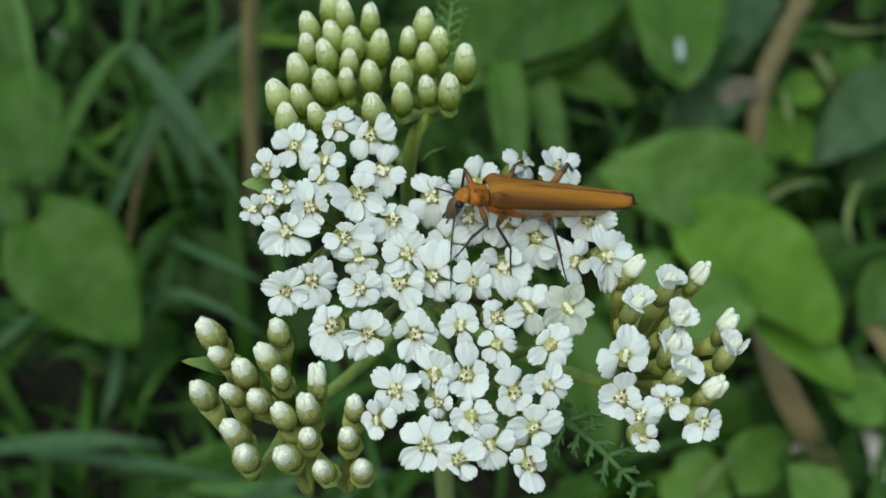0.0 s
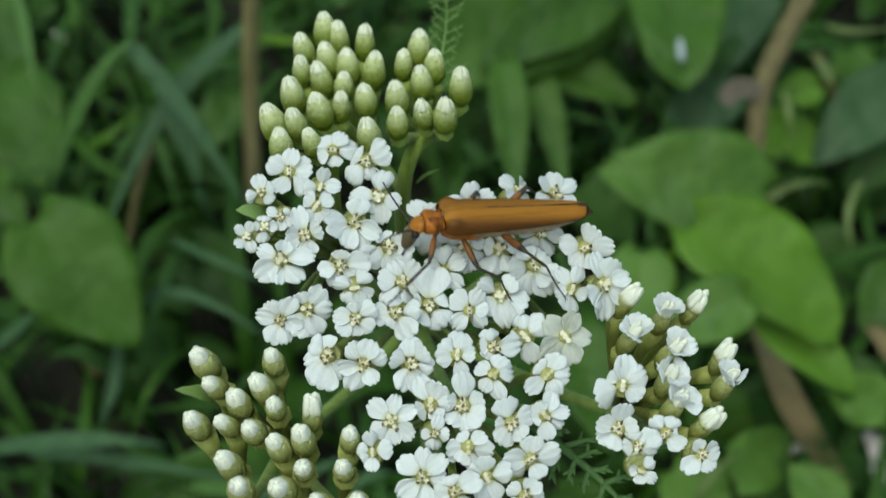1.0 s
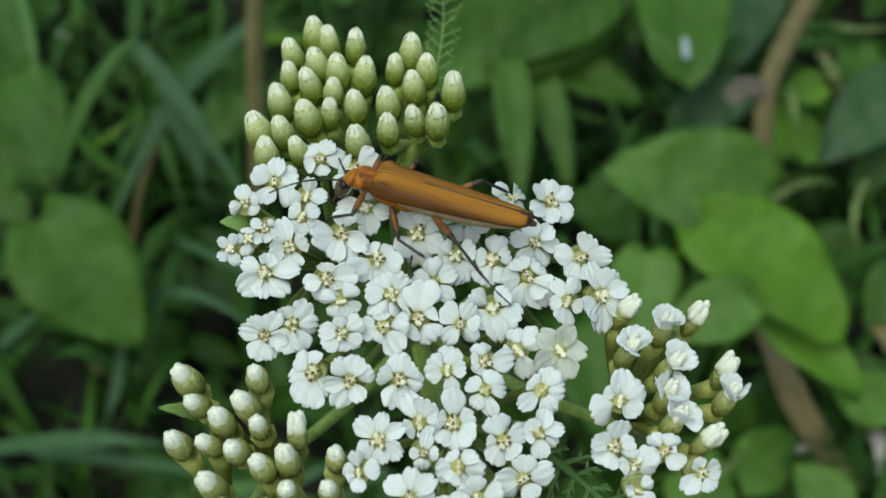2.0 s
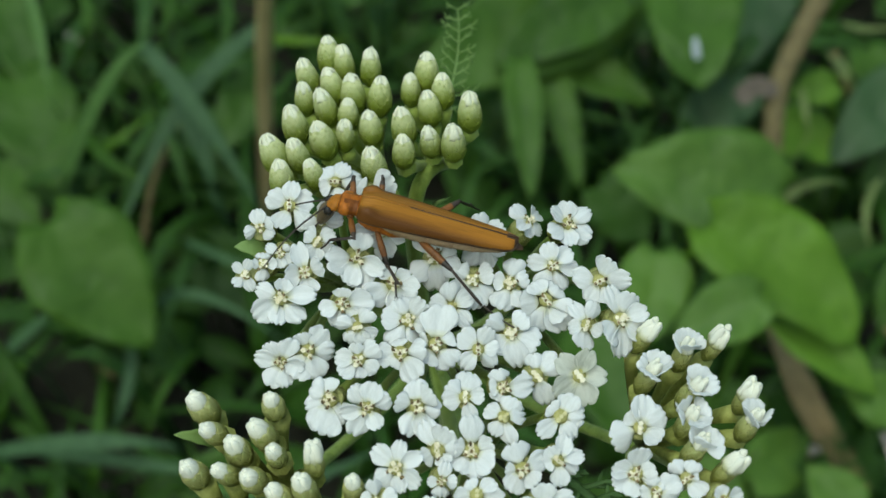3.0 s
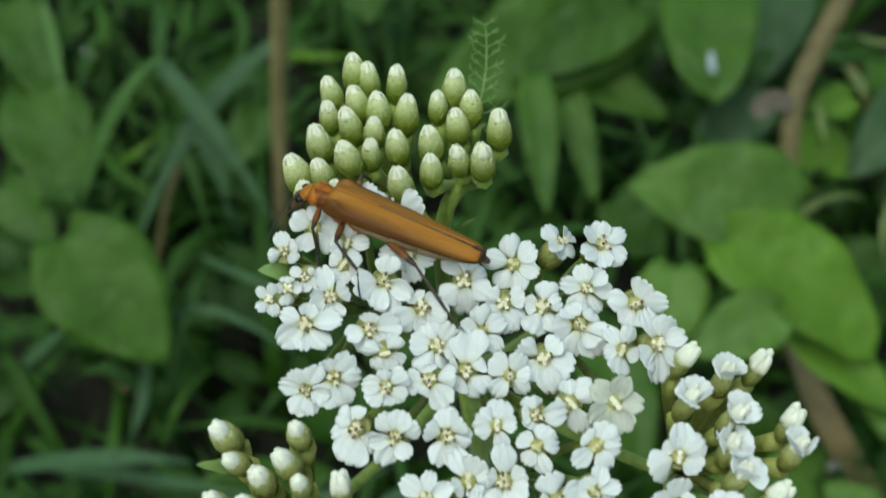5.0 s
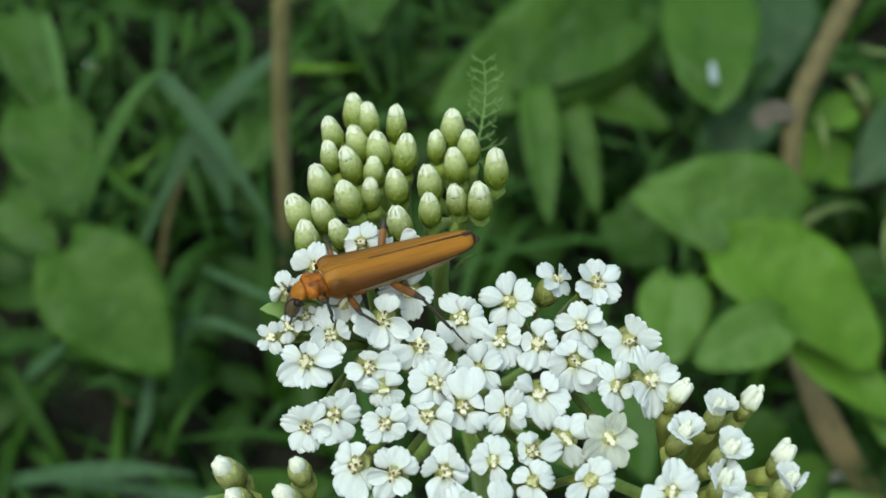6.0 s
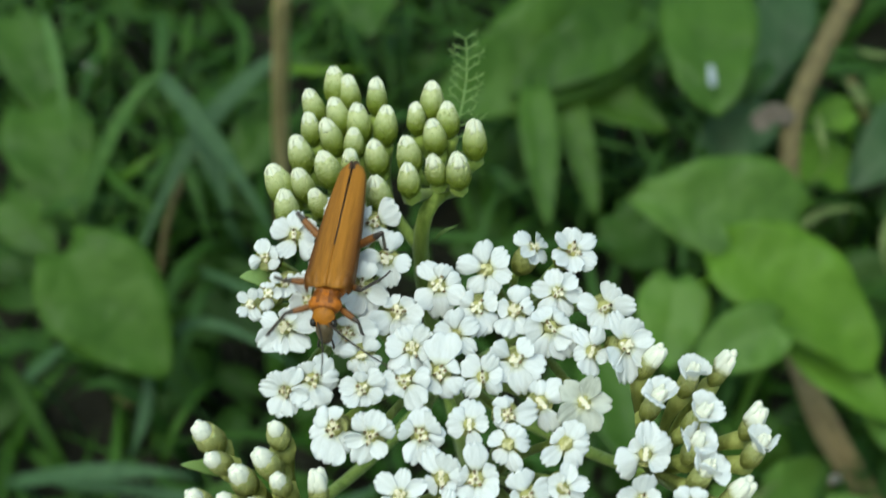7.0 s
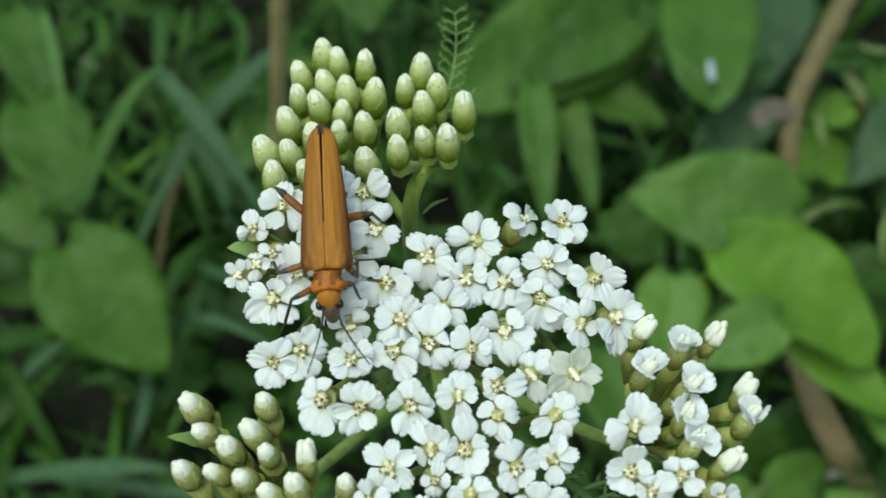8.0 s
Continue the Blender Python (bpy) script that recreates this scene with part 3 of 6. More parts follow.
STALK1 = [(-0.0631, 0.2796, 0.0000), (-0.0589, 0.2899, 0.0600), (-0.0501, 0.2752, 0.1200)]
STALK2 = [(0.0854, 0.2341, 0.0250), (0.0858, 0.2425, 0.0680), (0.0866, 0.2482, 0.0720), (0.0874, 0.2586, 0.0800), (0.0900, 0.2681, 0.0840), (0.0966, 0.2803, 0.0900), (0.1078, 0.2993, 0.0970), (0.1142, 0.3093, 0.1020)]
DRY = [(0.0806, 0.2059, 0.0620), (0.0840, 0.1885, 0.0600), (0.0876, 0.1784, 0.0560), (0.0939, 0.1690, 0.0500), (0.1004, 0.1601, 0.0460)]
HUSK = [(0.1154, 0.2072, 0.0500), (0.1166, 0.2011, 0.0520), (0.1188, 0.1961, 0.0500)]
SCRAP = [(-0.1001, 0.2083, 0.0320), (-0.0964, 0.2047, 0.0350), (-0.0945, 0.2045, 0.0320)]
PALE = [(0.1073, 0.1743, 0.0500), (0.1086, 0.1685, 0.0500), (0.1083, 0.1559, 0.0440)]
STICK = [(0.0826, 0.1716, 0.0440), (0.0946, 0.1726, 0.0460)]
SPOT = [(0.0677, 0.2808, 0.0815)]
FEATHER = [(0.0832, 0.1573, 0.0400), (0.0912, 0.1609, 0.0520), (0.1007, 0.1649, 0.0560)]
CURL = [(0.1296, 0.2884, 0.0400), (0.1309, 0.2766, 0.0440), (0.1295, 0.2710, 0.0360)]
KNOT = [(0.0780, 0.2639, 0.0800), (0.0828, 0.2647, 0.0830), (0.0876, 0.2608, 0.0850)]
BIT = [(-0.1327, 0.3395, 0.0400), (-0.1295, 0.3355, 0.0420), (-0.1272, 0.3331, 0.0420)]
STRAW2 = [(-0.0957, 0.2520, 0.0300), (-0.0897, 0.2573, 0.0520), (-0.0836, 0.2684, 0.0620)]
STALK3 = [(0.1364, 0.3051, 0.0200), (0.1249, 0.3007, 0.0450), (0.1173, 0.3067, 0.0600)]
STALK4 = [(-0.0045, 0.3182, 0.0400), (0.0055, 0.3063, 0.0620), (0.0169, 0.3121, 0.0680), (0.0314, 0.3251, 0.0720)]


def smooth_path(points, n=6):
    pts = [Vector(q) for q in points]
    res = []
    for i in range(len(pts) - 1):
        p0, p1, p2, p3 = pts[max(i - 1, 0)], pts[i], pts[i + 1], pts[min(i + 2, len(pts) - 1)]
        for k in range(n):
            s = k / n
            res.append(0.5 * (2 * p1 + (p2 - p0) * s + (2 * p0 - 5 * p1 + 4 * p2 - p3) * s * s + (3 * p1 - p0 - 3 * p2 + p3) * s ** 3))
    return res + [pts[-1]]


def dry_stalk(points, r0, r1, mat_, label):
    pts = smooth_path(points, 8)
    foot = pts[0].copy()
    n = len(pts) - 1
    radii = [(r0 + (r1 - r0) * i / n) * (1 + 0.06 * math.sin(i * 1.9)) for i in range(n + 1)]
    ob = new("dry_stalk", mesh_of("dry_stalk", *tube([q - foot for q in pts], radii, 10), mat_))
    ob.location = foot
    return tagged(ob, label, "stalk", "dry stalks in the meadow")


dry_stalk(STALK1, 0.0026, 0.0024, straw, "straight tan dead plant stalk standing in grass")
dry_stalk(STALK2, 0.0025, 0.0034, straw_mid, "bent tan dead stalk with a knot")
dry_stalk(STALK3, 0.0012, 0.0011, straw_dark, "thin brown dead stalk among leaves")
dry_stalk(STALK4, 0.0012, 0.0010, straw_dark, "thin brown dead stem leaning over leaves")
dry_stalk(STRAW2, 0.0011, 0.0008, straw_dark, "thin brown dead stem among grass blades")
dry_stalk(STICK, 0.0016, 0.0010, pale_husk, "short pale dry stick lying on low grass")


def dry_leaf(points, width, mat_, name, label):
    pts = smooth_path(points, 6)
    foot = pts[0].copy()
    n = len(pts) - 1
    grid = []
    for i, q in enumerate(pts):
        s = i / n
        along = (pts[min(i + 1, n)] - pts[max(i - 1, 0)]).normalized()
        side = along.cross(Vector((0, -0.5, 1))).normalized()
        out = side.cross(along)
        w = width / 2 * (0.35 + 0.65 * math.sin(math.pi * min(1, 0.12 + s * 0.8)))
        grid.append([q - foot + side * w * v + out * w * (0.5 * v * v + 0.12 * math.sin(7 * s + 3 * v)) for v in (-1, -0.6, -0.2, 0.2, 0.6, 1)])
    ob = new(name, mesh_of(name, *sheet(grid, 0.0005), mat_))
    ob.location = foot
    tagged(ob, label, "leaf")


dry_leaf(DRY, 0.0074, straw_dark, "withered_leaf", "withered brown leaf hanging into the grass")
dry_leaf(PALE, 0.0045, pale_husk, "dry_husk", "pale whitish curled dry husk in the grass")

dry_leaf(CURL, 0.0042, pale_husk, "dry_husk", "curled beige dry husk between green leaves")
dry_leaf(KNOT, 0.0068, husk_grey, "dry_husk", "crumpled brownish dry husk on a stalk")
dry_leaf(HUSK, 0.0050, straw_dark, "dry_husk", "brownish dry husk among low leaves")
dry_leaf(SCRAP, 0.0040, straw_dark, "dry_husk", "small reddish brown dry scrap in grass")
dry_leaf(BIT, 0.0030, pale_husk, "dry_husk", "small beige dry scrap in grass")


def splash():
    grid = []
    for i in range(6):
        s = i / 5
        w = 0.0011 * (0.6 + 0.4 * math.sin(3 * s + 0.4))
        grid.append([(w * v, 0.0065 * (s - 0.5), 0.0003 - 0.0002 * v * v) for v in (-1, -0.4, 0.4, 1)])
    ob = new("chalky_splash", mesh_of("chalky_splash", *sheet(grid, 0.0003), chalk_spot))
    ob.matrix_world = Matrix.Translation(Vector(SPOT[0]) + Vector((0, -0.001, 0.0035))) @ pose(0, 0, 0, 28, 0, 4)
    tagged(ob, "chalky white bird splash on a green leaf", "dropping")


splash()


def pinnate(a, b, sag, n, reach, rough_r):
    """A feathery leaf: a rachis with pairs of forked, thread-like leaflets. Returns rachis and leaflet pieces."""
    rng = random.Random(round(a[0] * 977) + n)
    a, b = Vector(a), Vector(b)
    mid = (a + b) / 2 + Vector(sag)
    pts = bent(a, mid, b, n)
    rachis = tube(pts, [rough_r * (1.15 - 0.75 * i / n) for i in range(n + 1)], 6)
    leaflets = []
    for i in range(2, n + 1):
        s = i / n
        along = (pts[min(i + 1, n)] - pts[i - 1]).normalized()
        up = Vector((0, -0.6, 1)).normalized()
        side = along.cross(up).normalized()
        ln = reach * (0.35 + 0.65 * math.sin(math.pi * min(1, 0.15 + s * 0.8))) * rng.uniform(0.6, 1.2)
        for sign in (-1, 1):
            q = pts[i]
            way = (side * sign + along * rng.uniform(0.35, 1.1) + up * rng.uniform(-0.35, 0.5)).normalized()
            end = q + way * ln
            piece = [tube(bent(q, q + way * ln * 0.5 + up * ln * 0.05, end, 3), [rough_r * 0.6, rough_r * 0.55, rough_r * 0.45, rough_r * 0.15], 5)]
            for f, sg in ((0.4, 1), (0.55, -1), (0.75, 1)):
                k = q + way * ln * f
                w2 = (way + (along * rng.uniform(0.5, 1.1) * sg - side * sign * 0.15) + up * rng.uniform(-0.5, 0.5)).normalized()
                piece.append(tube([k, k + w2 * ln * 0.22, k + w2 * ln * 0.42], [rough_r * 0.5, rough_r * 0.42, rough_r * 0.1], 4))
            leaflets.append(merged(*piece))
    return rachis, leaflets


def feather_plant():
    a, b, c = (Vector(q) for q in FEATHER)
    ob = new("feathery_leaf")
    ob.location = a
    rachis, leaflets = pinnate((0, 0, 0), c - a, (b - a) - (c - a) / 2, 14, 0.011, 0.0006)
    part("rachis", mesh_of("rachis", *rachis, grass_blue), ob)
    for shape in leaflets:
        part("leaflet", mesh_of("leaflet", *shape, grass_blue), ob)
    tagged(ob, "feathery bluish green yarrow leaf in low grass", "leaf")


feather_plant()

# ---- the yarrow: places in millimetres from the foot of its stem ----
SIDE_HALF_OPEN = [
    (10.6, -52.3, 259.1, 0.94), (13.3, -53.6, 259.1, 0.93), (12.8, -55.5, 258.7, 1), (13.2, -57.4, 258.4, 0.99),
    (12.9, -50.8, 259.6, 0.87), (10.6, -49.5, 259.6, 0.72), (15.1, -50.3, 259.9, 0.67), (16.6, -54.1, 259.2, 0.66),
    (16.7, -55.9, 258.9, 0.84), (15.2, -58.8, 258.2, 0.64),
]
LOW_BUDS = [
    (-19.3, -54.3, 258.7), (-18.4, -56.2, 258.3), (-16.6, -57.3, 258.2), (-14.3, -54.7, 259.4),
    (-15.1, -56.4, 258.7), (-14, -57.9, 258.4), (-19.4, -58.7, 257.7), (-17.4, -58.9, 257.8),
    (-15.5, -59.4, 257.8), (-13.8, -60.4, 257.7), (-12.1, -59.9, 257.9), (-8.9, -59.9, 257.9),
    (-17, -61.5, 257.3), (-11.9, -62.1, 257.4), (-16, -63.3, 257.1), (-13.4, -63.4, 257.1),
    (-10.9, -64.2, 256.8), (-9.3, -62, 257.3), (-8.3, -64.1, 256.7),
]
HIGH_BUDS = [
    (-12, -26, 263.5), (-10.9, -26.6, 263.2), (-8.8, -26.9, 263.1), (-13.6, -28.1, 263.3),
    (-11.7, -28.8, 262.9), (-13.6, -30.4, 263.2), (-12.1, -31, 262.9), (-10.1, -29.4, 262.7),
    (-8, -29.7, 262.7), (-10.3, -31.6, 262.7), (-14.1, -33.3, 263.4), (-12, -34.8, 263.3),
    (-8.6, -33, 262.6), (-10.4, -34, 262.9), (-15.3, -36.6, 263.8), (-13.6, -36.7, 263.7),
    (-12.3, -38.6, 263.7), (-14.5, -39, 263.8), (-8.2, -37.2, 263.1),
]
HIGH_SIDE_BUDS = [
    (-4.5, -28, 263.4), (-5.7, -29.4, 263), (-3.3, -30, 263.4), (-4.3, -31.4, 263),
    (-1.3, -32.1, 263.3), (-4.2, -34.7, 262.8), (-2.5, -34.9, 262.9), (-6.2, -32.8, 262.6),
    (-6.1, -35.5, 262.7),
]
HIGH_NODE = Vector((-8.3, -31.8, 256.1))
HIGH_SIDE_NODE = Vector((-3.1, -31.7, 257.4))
LEFT_NODE = Vector((-10.5, -37.3, 248.8))
MIDDLE_NODE = Vector((-3.7, -40.4, 244.9))
BACK_NODE = Vector((2.1, -36.9, 246.5))
FRONT_NODE = Vector((-0.9, -48.1, 241.0))
SIDE_NODE = Vector((11.9, -48.9, 243.0))
LOW_NODE = Vector((-15.5, -50.8, 241.4))
LOW_FORKS = [Vector(q) for q in ((-17.8, -54.4, 249.0), (-14.0, -55.8, 249.4), (-16.6, -60.0, 248.6), (-12.6, -61.2, 248.4), (-9.6, -61.0, 248.6))]
HIGH_VIA = Vector((-5.8, -35.2, 254.5))
JOINT = Vector((-4.9, -31.0, 231.9))
LEAF_BASE = Vector((3.4, -51.4, 246.1))
LEAF_END = Vector((10.9, -60.3, 247.8))
SPRIG_BASE = Vector((-4.4, -24.4, 253.1))
SPRIG_END = Vector((-2.3, -13.5, 257.1))
BRACT1 = Vector((-18.9, -53.5, 252.2))
BRACT1E = Vector((-21.5, -54.6, 255.2))
BRACT2 = Vector((-15.2, -43.5, 260.6))
BRACT2E = Vector((-17.4, -44.3, 262.5))
AXIS = Vector((0, -0.194, 0.981))
yarrow = tagged(new("yarrow_plant"), "white-flowered yarrow with open florets and pale green buds", "flower")
yarrow.location = (0.003, 0.107, 0.0)


def mm(v):
    return Vector(v) * MM


def petal_mesh(seed, mat_=petal_white):
    """A broad ray with three blunt teeth, about one unit long."""
    rng = random.Random(seed)
    rows, cols = 8, 19
    notch, cut = rng.uniform(0.07, 0.14), rng.choice((2, 3, 3))
    grid = []
    dip, broad, cup = rng.uniform(-0.06, 0.38), rng.uniform(0.44, 0.60), rng.uniform(-0.30, 0.24)
    skew, ruffle, curl = rng.uniform(-0.14, 0.14), rng.uniform(0.008, 0.034), rng.uniform(-0.16, 0.10)
    for i in range(rows + 1):
        s = i / rows
        row = []
        for j in range(cols):
            v = j / (cols - 1) * 2 - 1
            w = broad * (0.22 + 0.78 * math.sin(math.pi / 2 * min(1, s * 1.6)))
            if s > 0.62:
                w *= math.sqrt(1 - 0.40 * ((s - 0.62) / 0.38) ** 2)
            u = (v + 1) / 2 * cut
            tooth = notch * (abs(math.sin(math.pi * u)) ** 0.6 - 0.75) - 0.15 * abs(v) ** 2.6
            x = s * (1 + tooth * s ** 3)
            z = 0.10 * s - dip * s * s + cup * v * v * (1 - 0.3 * s) + curl * max(0.0, s - 0.6) + ruffle * math.cos(v * cut * math.pi + skew * 20) * s + rng.uniform(-0.006, 0.006)
            row.append((x, w * v + skew * s * s, z))
        grid.append(row)
    return mesh_of("petal", *sheet(grid, 0.03), mat_)


PETALS = [petal_mesh(k) for k in range(28)]
AGED_PETALS = [petal_mesh(50 + k, petal_aged) for k in range(4)]


def blob(r, h, z0=0.0, sides=7):
    return turned([(r * 0.7, z0), (r, z0 + h * 0.35), (r * 0.85, z0 + h * 0.75), (r * 0.3, z0 + h)], sides)


def disc_mesh(seed):
    """The middle of a head: a cushion of small tubular florets, some open with brown anthers, on a green base."""
    rng = random.Random(seed)
    base = turned([(0.34, -0.3), (0.38, -0.12), (0.33, 0.02), (0.20, 0.10), (0.05, 0.13)], 12)
    cream, brown = [], []
    count, ripe = rng.choice((3, 4, 4, 5, 6)), rng.choice((0.0, 0.3, 0.55, 0.85, 0.95))
    for k in range(count):
        r = 0.0 if k == 0 else 0.21 * rng.uniform(0.75, 1.2)
        a = 2 * math.pi * k / (count - 1) + rng.uniform(-0.4, 0.4)
        x, y = r * math.cos(a), r * math.sin(a)
        tall, wide = rng.uniform(0.12, 0.34), rng.uniform(0.12, 0.19)
        lobed = turned([(wide * 0.5, 0), (wide * 0.72, tall * 0.5), (wide, tall * 0.86), (wide * 0.8, tall), (wide * 0.25, tall * 0.82)], 10)
        lean = Vector((x, y, 0)) * 0.8
        cream.append(([Vector((q[0] * (0.78 + 0.22 * (i % 2)), q[1] * (0.78 + 0.22 * (i % 2)), q[2])) + Vector((x, y, 0)) + lean * q[2] for i, q in enumerate(lobed[0])], lobed[1]))
        for _ in range(2):
            if rng.random() < ripe:
                out = rng.uniform(1.1, 1.9)
                v, f = blob(rng.uniform(0.03, 0.055), 0.12, tall * rng.uniform(0.5, 0.9), 5)
                brown.append(([Vector(q) + Vector((x * out + rng.uniform(-0.08, 0.08), y * out + rng.uniform(-0.08, 0.08), 0)) + lean * q[2] for q in v], f))
    brown = brown or [blob(0.03, 0.05, 0.02, 5)]
    a, b = merged(*cream), merged(*brown)
    v, f = merged(base, a, b)
    return mesh_of("disc", v, f, bract_green, disc_cream if ripe else disc_green, anther_brown, index=[0] * len(base[1]) + [1] * len(a[1]) + [2] * len(b[1]))


DISCS = [disc_mesh(40 + k) for k in range(16)]


OVOID = ((-2.7, 0.24), (-2.45, 0.52), (-2.0, 0.76), (-1.5, 0.89), (-0.9, 0.90), (-0.35, 0.80), (0.15, 0.66), (0.50, 0.55), (0.74, 0.44), (0.90, 0.28), (1.00, 0.10))


def ovoid_radius(z):
    for (z0, r0), (z1, r1) in zip(OVOID, OVOID[1:]):
        if z <= z1:
            return r0 + (r1 - r0) * max(0.0, (z - z0) / (z1 - z0))
    return OVOID[-1][1]


def cup_mesh(seed, top=0.0, fat=1.0, relief=1.0):
    """An egg-shaped cup of overlapping, close-pressed scales with thin pale margins, in millimetres; top is where it ends. Returns vertices, faces and 1 for each margin's face."""
    rng = random.Random(seed)
    heights = [-2.7, -2.45, -2.0, -1.5, -0.9, -0.35] + [z for z in (0.15, 0.55, 0.85) if z < top] + [top]
    core = turned([(ovoid_radius(z) * fat * 0.965, z) for z in heights if z <= top], 14)
    scales, rim = [], [0] * len(core[1])
    across = (1, 0.76, 0.35, 0, -0.35, -0.76, -1)
    rings = [(-2.5, 6, 1.0), (-2.05, 6, 1.25), (-1.5, 7, 1.4), (-0.95, 7, 1.35)] + ([(-0.45, 6, 1.2)] if top > 0.2 else [])
    for ring, (z, n, ln) in enumerate(rings):
        for k in range(n):
            a0 = 2 * math.pi * (k + 0.5 * ring) / n + rng.uniform(-0.14, 0.14)
            long_ = ln * rng.uniform(0.88, 1.12)
            grid = []
            for i in range(6):
                q = i / 5
                zz = min(z + long_ * q, top + 0.16)
                half = 0.58 * math.sin(math.pi * (0.28 + 0.66 * q))
                row = []
                for v in across:
                    a = a0 + half * v * (7 / n)
                    r = ovoid_radius(zz) * fat + 0.006 - 0.06 * (1 - q) ** 3 + relief * (0.055 * q + 0.035 * (1 - v * v)) + rng.uniform(-0.008, 0.008)
                    row.append(Vector((r * math.cos(a), r * math.sin(a), zz - 0.16 * v * v * q)))
                grid.append(row)
            shape = sheet(grid, 0.03)
            ragged = rng.random()
            rim += [int(i == 4 and ragged > 0.45 and ring > 1) for i in range(5) for j in range(6) for _ in (0, 1)]
            rim += [0] * (len(shape[1]) - 60)
            scales.append(shape)
    return *merged(core, *scales), rim


def scaled_mesh(name, shape, mats, index=None):
    v, f = shape
    return mesh_of(name, [Vector(q) * MM for q in v], f, *mats, index=index)


def cup_of(name, seed, top, fat, relief, skin):
    v, f, rim = cup_mesh(seed, top, fat, relief)
    return scaled_mesh(name, (v, f), (skin, scale_margin), rim)


CUPS = [cup_of("flower_head", 60 + k, -0.35, 0.95, 0.6, olive_cup) for k in range(3)]


def tip_mesh(seed, r, low, high, folds_=5, loose=0.05):
    """The folded white rays in the mouth of a bud, crumpled together."""
    rng = random.Random(seed)
    tip = turned([(r * 0.95, low), (r, low + 0.25), (r * 0.90, low + (high - low) * 0.62), (r * 0.55, high - 0.12), (0.08, high - 0.02)], 12)
    folds = []
    for k in range(folds_):
        a = 2 * math.pi * k / folds_ + rng.uniform(-0.3, 0.3)
        up = rng.uniform(0, loose * 2)
        v, f = turned([(r * 0.30, low), (r * 0.46, low + 0.35), (r * 0.42, high - 0.34), (r * 0.22, high - 0.08), (0.04, high)], 8)
        folds.append(([Vector(q) + Vector(((0.60 + loose) * r * math.cos(a) * (1 - 0.40 * max(0, q[2] - low) / (high - low)), (0.60 + loose) * r * math.sin(a) * (1 - 0.40 * max(0, q[2] - low) / (high - low)), up)) + Vector((rng.uniform(-0.03, 0.03), rng.uniform(-0.03, 0.03), 0)) for q in v], f))
    return merged(tip, *folds)


def closed_tip(seed):
    """The point of a closed bud: a few thin pale scales folded over one another."""
    rng = random.Random(seed)
    pieces = [turned([(0.58, 0.0), (0.50, 0.35), (0.34, 0.68), (0.12, 0.98)], 10)]
    for k in range(6):
        a0 = 2 * math.pi * k / 6 + rng.uniform(-0.3, 0.3)
        grid = []
        for i in range(5):
            q = i / 4
            z = 0.0 + (1.02 + rng.uniform(-0.06, 0.10)) * q
            half = 0.55 * (1 - 0.55 * q * q)
            grid.append([Vector(((ovoid_radius(min(z, 1.0)) - 0.03 + 0.07 * q + 0.03 * (1 - v * v)) * math.cos(a0 + half * v), (ovoid_radius(min(z, 1.0)) - 0.03 + 0.07 * q + 0.03 * (1 - v * v)) * math.sin(a0 + half * v), z - 0.10 * v * v)) for v in (1, 0.5, 0, -0.5, -1)])
        pieces.append(sheet(grid, 0.03))
    return merged(*pieces)


TIGHT, WHITE, LOOSE = [], [], []
for k in range(6):
    TIGHT.append((cup_of("bud", 80 + k, 0.35, 0.95 + 0.03 * k, 0.16, tight_green), scaled_mesh("bud_tip", closed_tip(120 + k), (closed_pale,))))
    WHITE.append((cup_of("bud", 90 + k, -0.1, 0.90 + 0.03 * k, 0.35, olive_cup), scaled_mesh("bud_tip", tip_mesh(105 + k, 0.66, -0.55, 0.80), (white_tip,))))
    LOOSE.append((cup_of("bud", 98 + k, -0.2, 0.88 + 0.03 * k, 0.4, olive_cup), scaled_mesh("bud_tip", tip_mesh(115 + k, 0.80, -0.55, 1.25, 4, 0.22), (white_tip,))))

rng = random.Random(5)


def pedicel(foot, top, r=0.32, skin=stem_green, flare=1.0):
    foot, top = Vector(foot), Vector(top)
    mid = (foot + top) / 2 + (top - foot).cross(Vector((0.3, 0.2, 0.1))).normalized() * (top - foot).length * 0.05 - AXIS * 0.5
    me = mesh_of("pedicel", *tube([mm(q) for q in bent(foot, mid, top, 6)], [r * MM * 1.15] * 3 + [r * MM * (1 + (flare - 1) * k) for k in (0, 0.15, 0.5, 1)], 7), skin)
    part("pedicel", me, yarrow)


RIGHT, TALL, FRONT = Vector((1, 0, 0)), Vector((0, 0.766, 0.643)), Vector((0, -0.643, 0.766))


